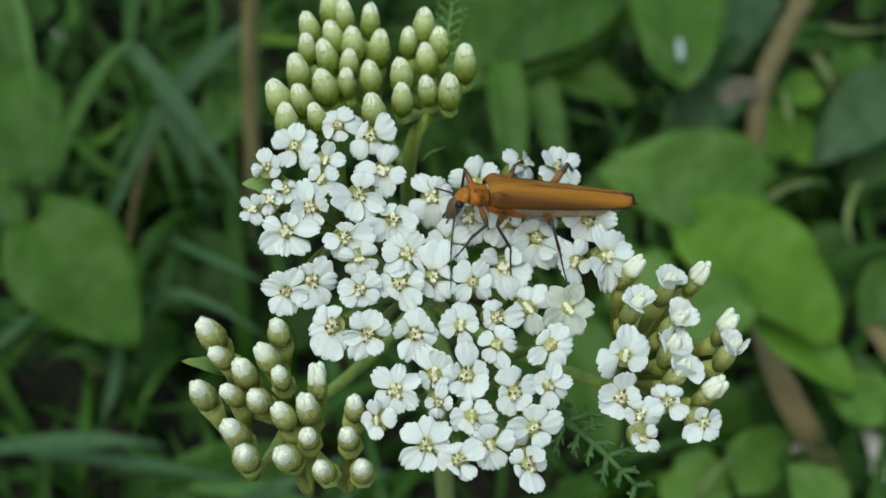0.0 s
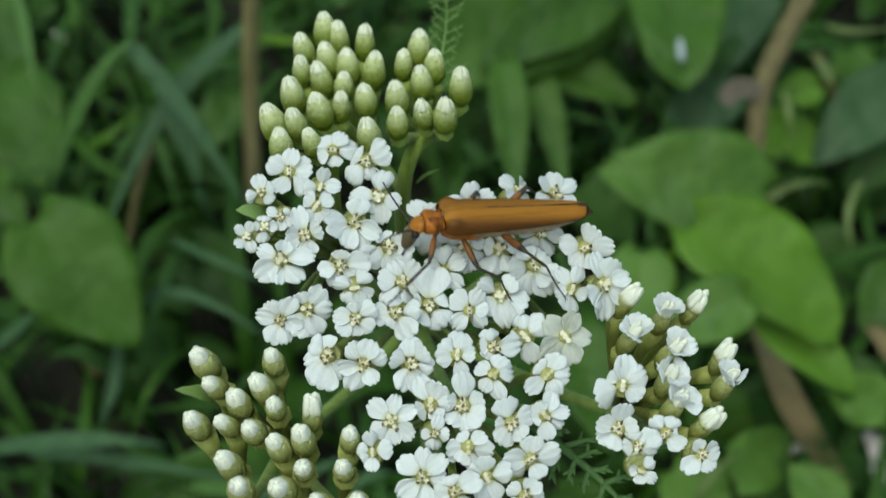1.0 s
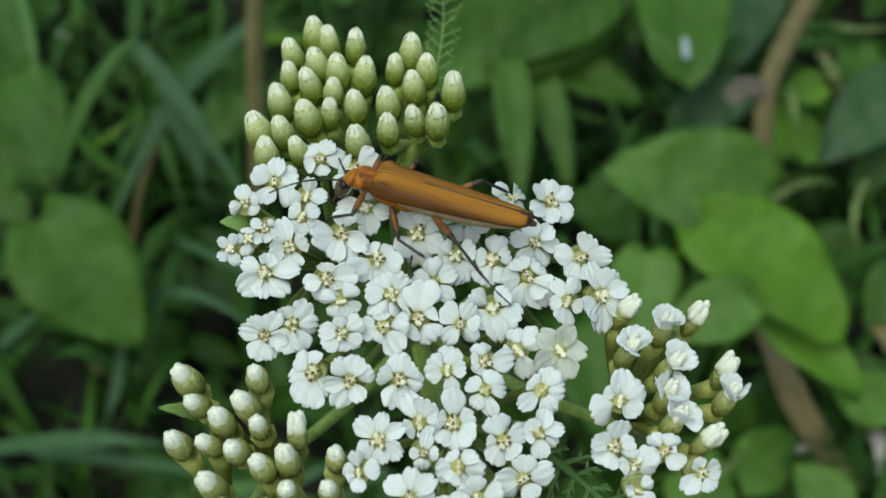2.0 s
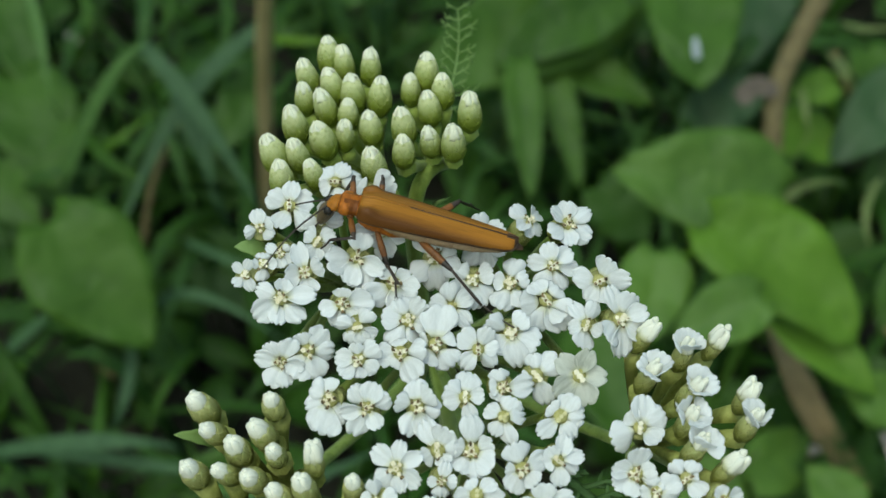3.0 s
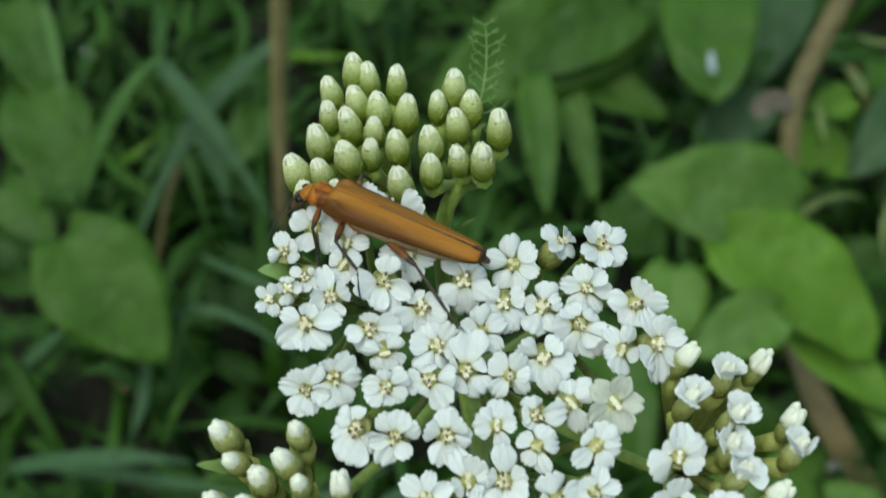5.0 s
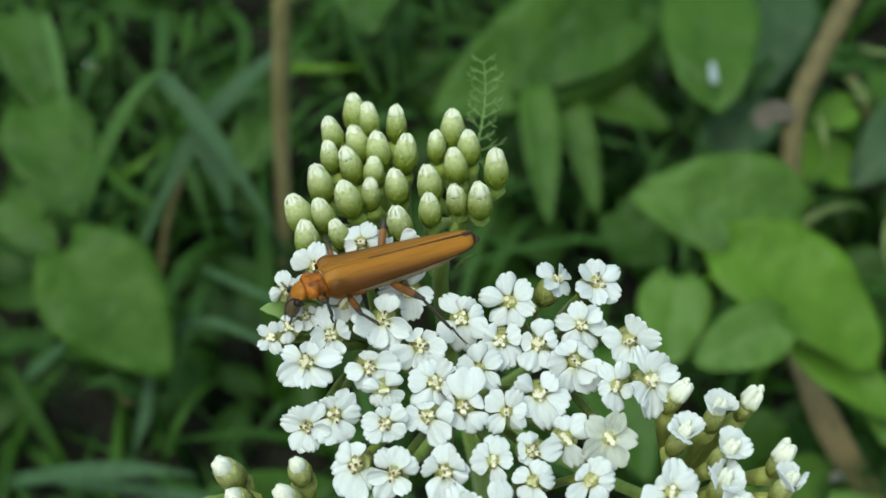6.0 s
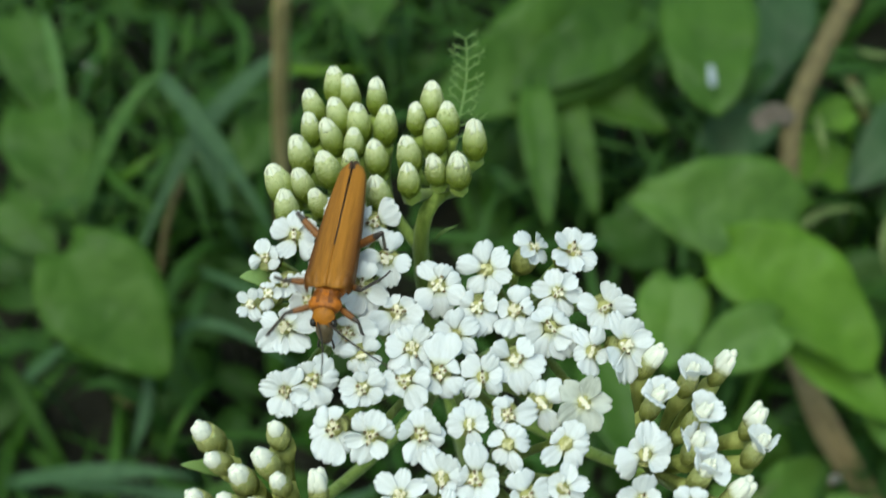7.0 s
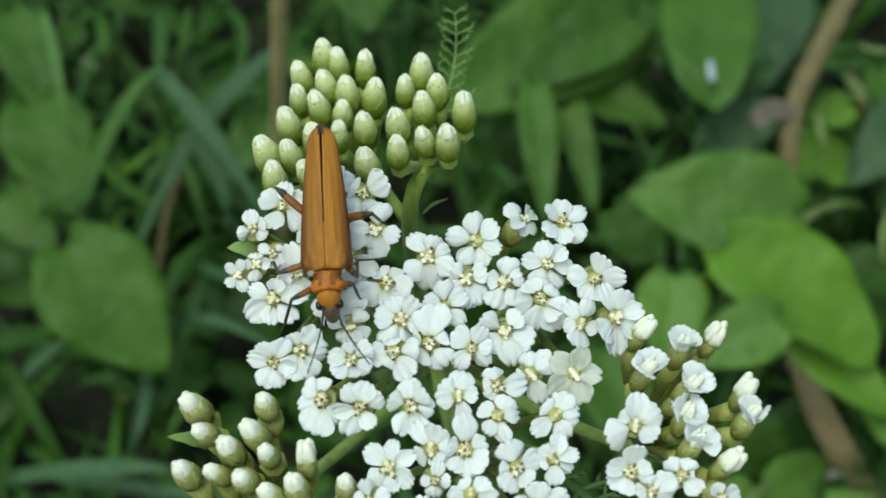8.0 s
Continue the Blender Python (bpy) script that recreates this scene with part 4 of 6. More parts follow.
def flower_head(place, node, rays, skins=PETALS, faces=None):
    """An open head: a green cup, a disc and its rays, each by its bearing in the head's face (degrees from the right, turning up) and its reach."""
    place = Vector(place)
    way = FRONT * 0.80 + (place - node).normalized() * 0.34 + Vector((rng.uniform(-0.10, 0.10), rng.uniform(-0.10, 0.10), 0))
    way = (faces or way).normalized()
    m = aimed(mm(place - way * 0.25), way, rng.uniform(0, 6.28))
    cup = part("flower_head", rng.choice(CUPS), yarrow, m)
    turn = m.to_3x3().inverted()
    radius = max(reach for _, reach in rays)
    hub, cupped = 0.20 * radius, rng.uniform(-2, 24)
    many = 0.90 if len(rays) > 5 else 1.0
    for k, (bearing, reach) in enumerate(rays):
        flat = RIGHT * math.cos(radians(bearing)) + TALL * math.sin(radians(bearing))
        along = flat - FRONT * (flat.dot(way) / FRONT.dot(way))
        lift = radians(cupped + rng.uniform(-13, 13))
        ln = (reach * along.length * rng.uniform(1.06, 1.17) - hub) / math.cos(lift)
        along.normalize()
        along = turn @ along
        across = Vector((0, 0, 1)).cross(along)
        wide = (0.62 * radius + 0.38 * reach) * many * rng.uniform(0.80, 1.04)
        lie = Matrix((along, across, (0, 0, 1))).transposed().to_4x4()
        pm = Matrix.Translation((along * hub + Vector((0, 0, 0.08 * (k % 2)))) * MM) @ lie @ Matrix.Rotation(-lift, 4, "Y") @ Matrix.Rotation(radians(rng.uniform(-20, 20)), 4, "X") @ Matrix.Diagonal((ln * MM, wide * MM, 0.5 * (ln + wide) * MM, 1))
        part("petal", rng.choice(skins), cup, pm)
    s = min(max(radius, 1.25), 1.75) * MM * rng.uniform(0.68, 0.82)
    part("disc", rng.choice(DISCS), cup, Matrix.Translation((0, 0, 0.12 * MM)) @ Matrix.Diagonal((s, s, s, 1)))
    pedicel(node, place - way * 3.2)


def opening_head(place, radius, node, way):
    """A head about to open: an olive cup whose rays have just begun to unfold."""
    way = way.normalized()
    place = Vector(place) - way * 0.35
    body, tip = rng.choice(LOOSE)
    big = 0.92 if radius > 0.75 else 0.86
    m = aimed(mm(place), way, rng.uniform(0, 6.28)) @ Matrix.Diagonal((0.86 * big, 0.86 * big, 0.95 * big, 1))
    b = part("bud", body, yarrow, m)
    part("bud_tip", tip, b, Matrix.Diagonal((0.72, 0.72, 0.85, 1) if radius > 0.75 else (1.08, 1.08, 1.05, 1)))
    if radius > 0.75:
        for k in range(4):
            a = 2 * math.pi * (k + rng.uniform(-0.35, 0.35)) / 4
            ln = radius * MM * rng.uniform(1.25, 1.75)
            pm = Matrix.Rotation(a, 4, "Z") @ Matrix.Translation((0.42 * MM, 0, 0.05 * MM)) @ Matrix.Rotation(radians(-rng.uniform(30, 74)), 4, "Y") @ Matrix.Diagonal((ln, ln * rng.uniform(1.4, 1.8), ln, 1))
            part("petal", rng.choice(PETALS), b, pm)
    pedicel(node, place - way * 2.2, 0.34, cup_olive, 2.0)


def bud(place, node, kinds, lean, size=1.0, shift=0.0, wide=1.0, tall_=1.0, crown_=1.0):
    place = Vector(place)
    way = (place - node).normalized() * 0.45 + lean + Vector((rng.uniform(-0.2, 0.2), rng.uniform(-0.15, 0.15), rng.uniform(-0.15, 0.15)))
    way.normalize()
    size *= rng.uniform(0.86, 1.12)
    place = place + way * shift * size
    body, tip = rng.choice(kinds)
    m = aimed(mm(place), way, rng.uniform(0, 6.28)) @ Matrix.Diagonal((size * wide, size * wide, size * tall_, 1))
    b = part("bud", body, yarrow, m)
    part("bud_tip", tip, b, Matrix.Diagonal((crown_, crown_, crown_, 1)))
    pedicel(node, place - way * 2.6 * size * tall_, 0.40, cup_olive if kinds is WHITE else stem_green, 2.3 if kinds is WHITE else 1.8)


flower_head((-13.7, -41.6, 263.7), LEFT_NODE, ((155, 1.47), (80, 1.39), (10, 1.55), (310, 1.63), (240, 1.71)))
flower_head((-11.4, -43, 263.6), LEFT_NODE, ((75, 1.21), (0, 1.21), (300, 1.01), (190, 1.01)))
flower_head((-8.3, -40.3, 263.4), LEFT_NODE, ((25, 1.86), (225, 1.73), (150, 0.91), (290, 1.24)))
flower_head((-7.3, -43.4, 263), LEFT_NODE, ((80, 1.78), (345, 1.46), (280, 1.70), (175, 1.86), (225, 1.21)))
flower_head((-11.6, -44.7, 263.4), LEFT_NODE, ((140, 1.00), (30, 1.20), (215, 1.20), (270, 1.12), (320, 1.40)))
flower_head((-8.9, -45.7, 262.9), LEFT_NODE, ((185, 1.91), (245, 1.79), (285, 1.99), (335, 1.79), (80, 1.52)))
flower_head((-14.1, -45.4, 263.1), LEFT_NODE, ((150, 0.96), (40, 0.72), (270, 0.88), (330, 0.88)))
flower_head((-12.3, -46.9, 262.9), LEFT_NODE, ((110, 1.78), (190, 1.27), (280, 1.27), (20, 1.19)))
flower_head((-13.9, -48.5, 262.2), LEFT_NODE, ((155, 1.65), (215, 1.89), (260, 1.57), (310, 1.89), (5, 2.04), (75, 1.18)))
flower_head((-9.8, -48.9, 262), LEFT_NODE, ((90, 0.94), (200, 1.41), (250, 1.41), (320, 1.73), (15, 1.89)))
flower_head((-8.8, -50.3, 261.3), LEFT_NODE, ((60, 1.17), (160, 1.33), (240, 1.17), (330, 1.25), (290, 1.10)))
flower_head((-6.5, -47.2, 262), LEFT_NODE, ((215, 1.99), (120, 0.95), (30, 1.19), (340, 1.51), (285, 1.83)))
flower_head((-5.5, -49.6, 261.1), LEFT_NODE, ((170, 1.65), (230, 1.81), (280, 1.73), (340, 1.42), (45, 1.58), (110, 1.42)))
flower_head((-13.8, -52.4, 260.4), LEFT_NODE, ((165, 1.48), (65, 1.55), (240, 1.63), (285, 1.55), (350, 1.40), (115, 1.40)))
flower_head((-12, -51.8, 260.8), LEFT_NODE, ((115, 1.17), (52, 1.63), (350, 1.55), (288, 1.71), (240, 1.79)))
flower_head((-8.7, -52.4, 260.5), LEFT_NODE, ((168, 1.40), (95, 1.09), (42, 1.55), (330, 1.24), (268, 1.09), (215, 1.32)))
flower_head((-6, -51.8, 260.5), MIDDLE_NODE, ((185, 1.40), (100, 0.86), (10, 1.56), (302, 1.87), (240, 1.01)))
flower_head((-3.7, -51.1, 260.4), MIDDLE_NODE, ((85, 2.35), (35, 1.25), (305, 1.57), (235, 1.25), (170, 1.02)))
flower_head((-4.9, -55.2, 259.3), MIDDLE_NODE, ((95, 1.61), (160, 1.31), (243, 1.69), (290, 1.92), (350, 1.46), (45, 1.31)))
flower_head((-10.5, -54.8, 259.6), MIDDLE_NODE, ((100, 1.23), (155, 1.38), (200, 1.61), (250, 2.11), (300, 1.54)))
flower_head((-8.1, -55.3, 259.4), MIDDLE_NODE, ((130, 1.53), (70, 1.53), (15, 1.46), (300, 1.46), (245, 1.76), (190, 1.53)))
flower_head((-0.9, -51.2, 259.9), MIDDLE_NODE, ((140, 1.49), (60, 1.42), (0, 1.26), (312, 1.49), (225, 1.42)))
flower_head((1.3, -49.9, 259.9), MIDDLE_NODE, ((145, 1.75), (225, 1.59), (280, 1.83), (335, 1.83), (50, 1.43)))
flower_head((-1.8, -54.5, 259.3), MIDDLE_NODE, ((75, 1.54), (140, 1.24), (195, 1.39), (5, 1.16), (285, 1.47)))
flower_head((0.7, -53.7, 259.1), MIDDLE_NODE, ((100, 1.17), (180, 0.86), (2, 1.79), (240, 0.86)))
flower_head((2.9, -52.7, 259), MIDDLE_NODE, ((95, 1.33), (35, 1.80), (292, 1.88), (200, 0.86)))
flower_head((6.4, -49.1, 259.6), MIDDLE_NODE, ((120, 1.60), (185, 1.04), (255, 1.44), (330, 1.12), (60, 1.44)))
flower_head((8.7, -48.7, 259.7), MIDDLE_NODE, ((110, 1.93), (65, 1.76), (20, 1.60), (320, 1.68), (270, 2.17), (225, 1.76)))
flower_head((-3.8, -44.9, 261.8), BACK_NODE, ((120, 1.78), (70, 1.46), (10, 1.46), (275, 2.02), (220, 1.78), (330, 1.70)))
flower_head((-0.5, -43.4, 261.6), BACK_NODE, ((100, 1.64), (40, 1.64), (340, 1.64), (280, 1.64), (225, 1.72), (165, 1.72)))
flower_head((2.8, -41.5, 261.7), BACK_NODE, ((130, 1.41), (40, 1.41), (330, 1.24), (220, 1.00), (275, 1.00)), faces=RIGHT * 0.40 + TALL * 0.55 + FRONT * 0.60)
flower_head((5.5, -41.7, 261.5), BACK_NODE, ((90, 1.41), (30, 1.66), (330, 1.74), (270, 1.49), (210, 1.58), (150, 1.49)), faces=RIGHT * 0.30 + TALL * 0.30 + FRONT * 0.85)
flower_head((-1.2, -46.3, 261.1), BACK_NODE, ((215, 1.61), (300, 1.81), (20, 1.37), (150, 1.13), (260, 1.77)))
flower_head((4.3, -44.9, 260.8), BACK_NODE, ((100, 1.47), (40, 1.55), (345, 1.55), (290, 1.71), (235, 1.63), (170, 1.63)))
flower_head((1.3, -46.4, 260.8), BACK_NODE, ((80, 1.45), (20, 1.21), (300, 1.62), (250, 1.70), (170, 1.05)))
flower_head((3.7, -47.4, 260.2), BACK_NODE, ((45, 1.21), (322, 1.69), (300, 2.34), (255, 1.93), (190, 1.69), (120, 1.37)))
flower_head((7.4, -46, 260.4), BACK_NODE, ((60, 1.63), (5, 1.79), (300, 1.38), (230, 1.46), (170, 1.63)))
flower_head((-2.6, -48.4, 260.9), BACK_NODE, ((100, 1.43), (30, 1.43), (315, 1.43), (250, 1.35), (170, 1.43)))
flower_head((-6.2, -59, 258.1), FRONT_NODE, ((140, 1.74), (85, 1.59), (32, 1.74), (330, 1.66), (282, 1.51), (215, 1.36)))
flower_head((-3.6, -57.9, 258.4), FRONT_NODE, ((118, 1.75), (60, 1.52), (10, 1.14), (210, 0.99), (300, 0.99)))
flower_head((-1.4, -57.9, 258.3), FRONT_NODE, ((85, 2.05), (165, 1.06), (235, 1.37), (280, 1.60), (325, 1.60), (20, 1.37)))
flower_head((-1.1, -60.6, 257.5), FRONT_NODE, ((350, 1.57), (40, 1.35), (292, 1.65), (240, 1.12), (190, 1.35), (120, 0.97)))
flower_head((-3.3, -59.8, 257.8), FRONT_NODE, ((75, 1.05), (355, 0.90), (265, 0.90), (180, 0.83)))
flower_head((-7.4, -61, 257.5), FRONT_NODE, ((95, 1.27), (8, 1.20), (268, 1.12), (165, 0.90), (215, 0.82)))
flower_head((-4.1, -62.6, 257), FRONT_NODE, ((142, 1.85), (85, 1.71), (45, 1.78), (0, 1.41), (275, 1.56), (218, 1.85)))
flower_head((-2, -63.5, 256.7), FRONT_NODE, ((178, 1.26), (36, 1.77), (298, 1.40), (110, 0.96), (225, 0.81)))
flower_head((0.1, -62.6, 257), FRONT_NODE, ((95, 1.34), (18, 1.56), (290, 1.56), (248, 1.48), (150, 1.26)))
flower_head((3, -61.4, 257.3), FRONT_NODE, ((8, 1.72), (90, 1.42), (178, 1.57), (222, 1.42), (300, 1.27)))
flower_head((2.6, -63.9, 256.8), FRONT_NODE, ((150, 1.25), (60, 1.25), (355, 1.10), (278, 1.69), (225, 1.03)))
flower_head((1.8, -59, 257.8), FRONT_NODE, ((105, 1.67), (25, 1.59), (312, 1.14), (240, 1.51), (185, 0.98)))
flower_head((4.1, -58.4, 257.8), FRONT_NODE, ((65, 1.44), (12, 1.52), (325, 1.37), (275, 1.44), (200, 0.84), (120, 0.99)))
flower_head((4.4, -55.4, 258.3), FRONT_NODE, ((62, 1.55), (355, 1.32), (295, 1.47), (218, 1.70), (140, 0.93)))
flower_head((0.7, -55.6, 258.6), FRONT_NODE, ((60, 1.31), (8, 1.39), (280, 1.54), (235, 1.31), (150, 1.23)))
flower_head((9.4, -56.3, 258.3), SIDE_NODE, ((80, 1.77), (25, 1.61), (130, 1.15), (204, 1.84), (320, 1.38)))
flower_head((8.9, -59.4, 257.8), SIDE_NODE, ((78, 1.74), (155, 1.43), (200, 1.43), (250, 1.28), (325, 1.66), (20, 1.13)))
flower_head((10.1, -60.6, 257.6), SIDE_NODE, ((35, 1.50), (330, 1.27), (265, 1.27), (190, 0.90), (110, 0.82)))
flower_head((10.2, -62.3, 257.3), SIDE_NODE, ((35, 0.96), (325, 1.11), (265, 0.82), (175, 0.74)))
flower_head((12, -59.8, 257.9), SIDE_NODE, ((130, 1.20), (65, 1.05), (312, 1.43), (205, 0.68), (0, 0.68)))
flower_head((14.2, -61.3, 257.7), SIDE_NODE, ((110, 0.97), (15, 1.12), (225, 1.49), (300, 1.04)))
flower_head((5.7, -52.6, 258.8), BACK_NODE, ((0, 1.42), (70, 1.49), (140, 1.49), (215, 1.81), (285, 1.89)), AGED_PETALS)
flower_head((-10.7, -39.5, 263.7), LEFT_NODE, ((125, 1.32), (60, 1.41), (8, 1.65), (275, 1.16), (200, 1.08)))
flower_head((-15.6, -43.4, 263.4), LEFT_NODE, ((100, 1.13), (30, 0.89), (320, 0.97), (200, 0.97)))
flower_head((-16.4, -46.7, 262.5), LEFT_NODE, ((140, 0.95), (70, 0.95), (290, 0.95), (220, 0.95)))
flower_head((-15.2, -46.1, 262.9), LEFT_NODE, ((0, 0.87), (90, 0.64), (270, 1.03), (180, 0.72)))
for x, y, z, r in SIDE_HALF_OPEN:
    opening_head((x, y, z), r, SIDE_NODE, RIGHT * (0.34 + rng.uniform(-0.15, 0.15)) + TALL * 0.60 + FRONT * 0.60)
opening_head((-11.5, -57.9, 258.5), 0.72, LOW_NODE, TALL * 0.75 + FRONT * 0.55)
for q in LOW_BUDS:
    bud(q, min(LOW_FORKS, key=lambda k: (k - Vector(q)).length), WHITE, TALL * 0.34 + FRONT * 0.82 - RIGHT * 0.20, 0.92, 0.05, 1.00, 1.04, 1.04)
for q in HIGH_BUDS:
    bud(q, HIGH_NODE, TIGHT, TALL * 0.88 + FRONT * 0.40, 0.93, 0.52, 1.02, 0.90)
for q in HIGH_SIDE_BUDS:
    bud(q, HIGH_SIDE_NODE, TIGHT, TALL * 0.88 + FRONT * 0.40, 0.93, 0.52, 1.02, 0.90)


def branch(a, b, r0, r1):
    a, b = Vector(a), Vector(b)
    mid = (a + b) / 2 - AXIS * (a - b).length * 0.08
    part("branch", mesh_of("branch", *tube([mm(q) for q in bent(a, mid, b, 8)], [(r0 + (r1 - r0) * i / 8) * MM for i in range(9)], 9), stem_green), yarrow)


for node in (LEFT_NODE, MIDDLE_NODE, BACK_NODE, FRONT_NODE, SIDE_NODE, LOW_NODE):
    branch(JOINT, node, 0.65, 0.45)
part("branch", mesh_of("branch", *tube([mm(q) for q in bent(JOINT, HIGH_VIA, HIGH_SIDE_NODE, 10)], [(0.66 - 0.006 * i) * MM for i in range(11)], 10), stem_green), yarrow)
branch(HIGH_VIA, HIGH_NODE, 0.5, 0.4)
for fork in LOW_FORKS:
    branch(LOW_NODE, fork, 0.45, 0.42)
part("stem", mesh_of("stem", *tube([mm(q) for q in bent((0, 0, -8), (JOINT.x * 0.5 + 1.5, JOINT.y * 0.42, JOINT.z * 0.5), JOINT, 14)], [1.5 * MM - i * 0.04 * MM for i in range(15)], 10), stem_green), yarrow)


def yarrow_leaf(a, b, sag, n, reach, r, mat_=sprig_green):
    rachis, leaflets = pinnate(a * MM, b * MM, Vector(sag) * MM, n, reach * MM, r * MM)
    stalk = part("leaf_stalk", mesh_of("leaf_stalk", *rachis, mat_), yarrow, label="feathery green leaf")
    for shape in leaflets:
        part("leaflet", mesh_of("leaflet", *shape, mat_), stalk)


yarrow_leaf(LEAF_BASE, LEAF_END, (0, 0, 1.0), 8, 2.3, 0.42)
yarrow_leaf(SPRIG_BASE, SPRIG_END, (0.8, 0, 0), 11, 2.5, 0.12, sprig_pale)


def bract(a, b, width):
    """A small pointed leaf at the foot of a branch."""
    a, b = Vector(a), Vector(b)
    along = (b - a).normalized()
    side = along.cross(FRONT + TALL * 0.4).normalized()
    out = side.cross(along)
    grid = []
    for i in range(9):
        s = i / 8
        w = width / 2 * (math.sin(math.pi * (0.12 + 0.86 * s)) + 0.12 * (i % 2))
        grid.append([mm(a + (b - a) * s + side * w * v + out * (0.5 * math.sin(math.pi * s) + 0.35 * w * v * v)) for v in (-1, -0.5, 0, 0.5, 1)])
    part("bract", mesh_of("bract", *sheet(grid, 0.12 * MM), sprig_pale), yarrow)


bract(BRACT1, BRACT1E, 1.1)
bract(BRACT2, BRACT2E, 1.5)
bract(Vector((-4.7, -34.4, 254.6)), Vector((-2.9, -33.7, 255.4)), 0.3)

# ---- the beetle: millimetres, +y ahead, its brow at the origin ----
beetle = tagged(new("beetle"), "slender orange-brown beetle with dark legs walking on yarrow", "beetle")


def lofted(name, sections, mats, parent, sides=16, label=""):
    """A body through elliptical cross-sections: (y, half width, half height, z, x)."""
    verts = []
    for y, w, hgt, z, x in sections:
        for k in range(sides):
            a = 2 * math.pi * k / sides
            verts.append(Vector((x + w * math.cos(a), y, z + hgt * math.sin(a))) * MM)
    faces = []
    for i in range(len(sections) - 1):
        for k in range(sides):
            j = (k + 1) % sides
            faces.append((i * sides + k, i * sides + j, (i + 1) * sides + j, (i + 1) * sides + k))
    faces.append(tuple(reversed(range(sides))))
    faces.append(tuple(range((len(sections) - 1) * sides, len(sections) * sides)))
    return part(name, mesh_of(name, verts, [tuple(reversed(f)) for f in faces], *mats), parent, label=label)


def elytron(sign):
    """A long wing case: a square shoulder with a hump, faint nerves, a raised seam, a dark margin and tip; the two part towards the tip."""
    rows, cols = 40, 26
    grid = []
    for i in range(rows + 1):
        s = i / rows
        y = -2.20 - 10.85 * s
        w = 1.62 * (1 - 0.17 * s - 0.36 * s ** 2.2) * math.sqrt(max(0.0, 1 - 0.90 * max(0, (s - 0.90) / 0.10) ** 2)) * (0.80 + 0.20 * math.sqrt(min(1, s * 16)))
        gap = 0.012 + 0.20 * max(0, s - 0.34) ** 1.4
        row = []
        for j in range(cols):
            v = j / (cols - 1)
            top = min(1.0, v / 0.66)
            side = max(0.0, (v - 0.66) / 0.34)
            x = gap + (w - gap) * (0.92 * top + 0.08 * math.sin(side * math.pi * 0.62))
            z = 0.84 - 0.40 * top ** 1.7 - 0.62 * (1 - 0.35 * s) * (0.35 * side + 0.65 * side ** 1.5)
            seam = 0.045 * math.exp(-((v - 0.05) / 0.035) ** 2) - 0.07 * math.exp(-((v - 0.0) / 0.02) ** 2)
            nerves = 0.024 * math.exp(-((v - 0.30) / 0.05) ** 2) + 0.028 * math.exp(-((v - 0.52) / 0.05) ** 2) + 0.05 * math.exp(-((v - 0.68) / 0.06) ** 2)
            hump = 0.34 * math.exp(-((v - 0.60) / 0.15) ** 2) * math.exp(-((s - 0.050) / 0.055) ** 2)
            sag = -0.10 * math.exp(-((v - 0.30) / 0.16) ** 2) * math.exp(-((s - 0.06) / 0.07) ** 2)
            row.append(Vector((sign * x, y, 0.28 + z * (1 - 0.22 * s) * (0.70 + 0.30 * min(1, s * 14)) + seam + nerves * min(1, s * 6) * (1 - 0.7 * s) + hump + sag + 0.02 * noise.noise(Vector((x * 1.4 * sign, y * 0.5, 3.0))))) * MM)
        grid.append(row if sign < 0 else row[::-1])
    v, f = sheet(grid, 0.09 * MM)
    index = []
    for face in f:
        c = sum((v[k] for k in face), Vector()) / len(face) / MM
        back = -c.y - 2.20
        seam = abs(c.x) < 0.065 + 0.20 * max(0.0, back / 10.85 - 0.34) ** 1.4 and back > 3.2
        index.append(1 if c.y < -12.72 or c.z < 0.19 + 0.030 * back or seam else 0)
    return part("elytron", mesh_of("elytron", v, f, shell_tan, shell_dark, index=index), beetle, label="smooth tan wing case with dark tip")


for sign in (-1, 1):
    elytron(sign)
abdomen = lofted("abdomen", [(-3.0, 0.9, 0.64, -0.18, 0), (-4.6, 1.26, 0.74, -0.25, 0), (-6.2, 1.30, 0.78, -0.26, 0), (-8, 1.22, 0.74, -0.22, 0), (-10.3, 1.00, 0.64, -0.12, 0), (-12.0, 0.64, 0.44, 0.04, 0), (-12.9, 0.20, 0.18, 0.14, 0)], (belly_pale,), beetle, label="pale tan abdomen under the wing cases")
for y, w, hgt, z in ((-5.4, 1.285, 0.765, -0.255), (-7.1, 1.265, 0.765, -0.24), (-8.8, 1.155, 0.71, -0.185), (-10.3, 1.00, 0.64, -0.12)):
    lofted("segment_edge", [(y + 0.10, w * 0.985, hgt * 0.985, z, 0), (y, w + 0.035, hgt + 0.03, z, 0), (y - 0.10, w * 0.98, hgt * 0.98, z, 0)], (belly_line,), abdomen)
lofted("folded_wing", [(-3.4, 1.0, 0.1, 0.55, 0), (-8, 1.15, 0.12, 0.5, 0), (-12.4, 0.62, 0.1, 0.40, 0), (-13.2, 0.40, 0.07, 0.34, 0), (-13.55, 0.20, 0.05, 0.30, 0)], (shell_dark,), beetle, label="dark folded hind wings past the wing cases")


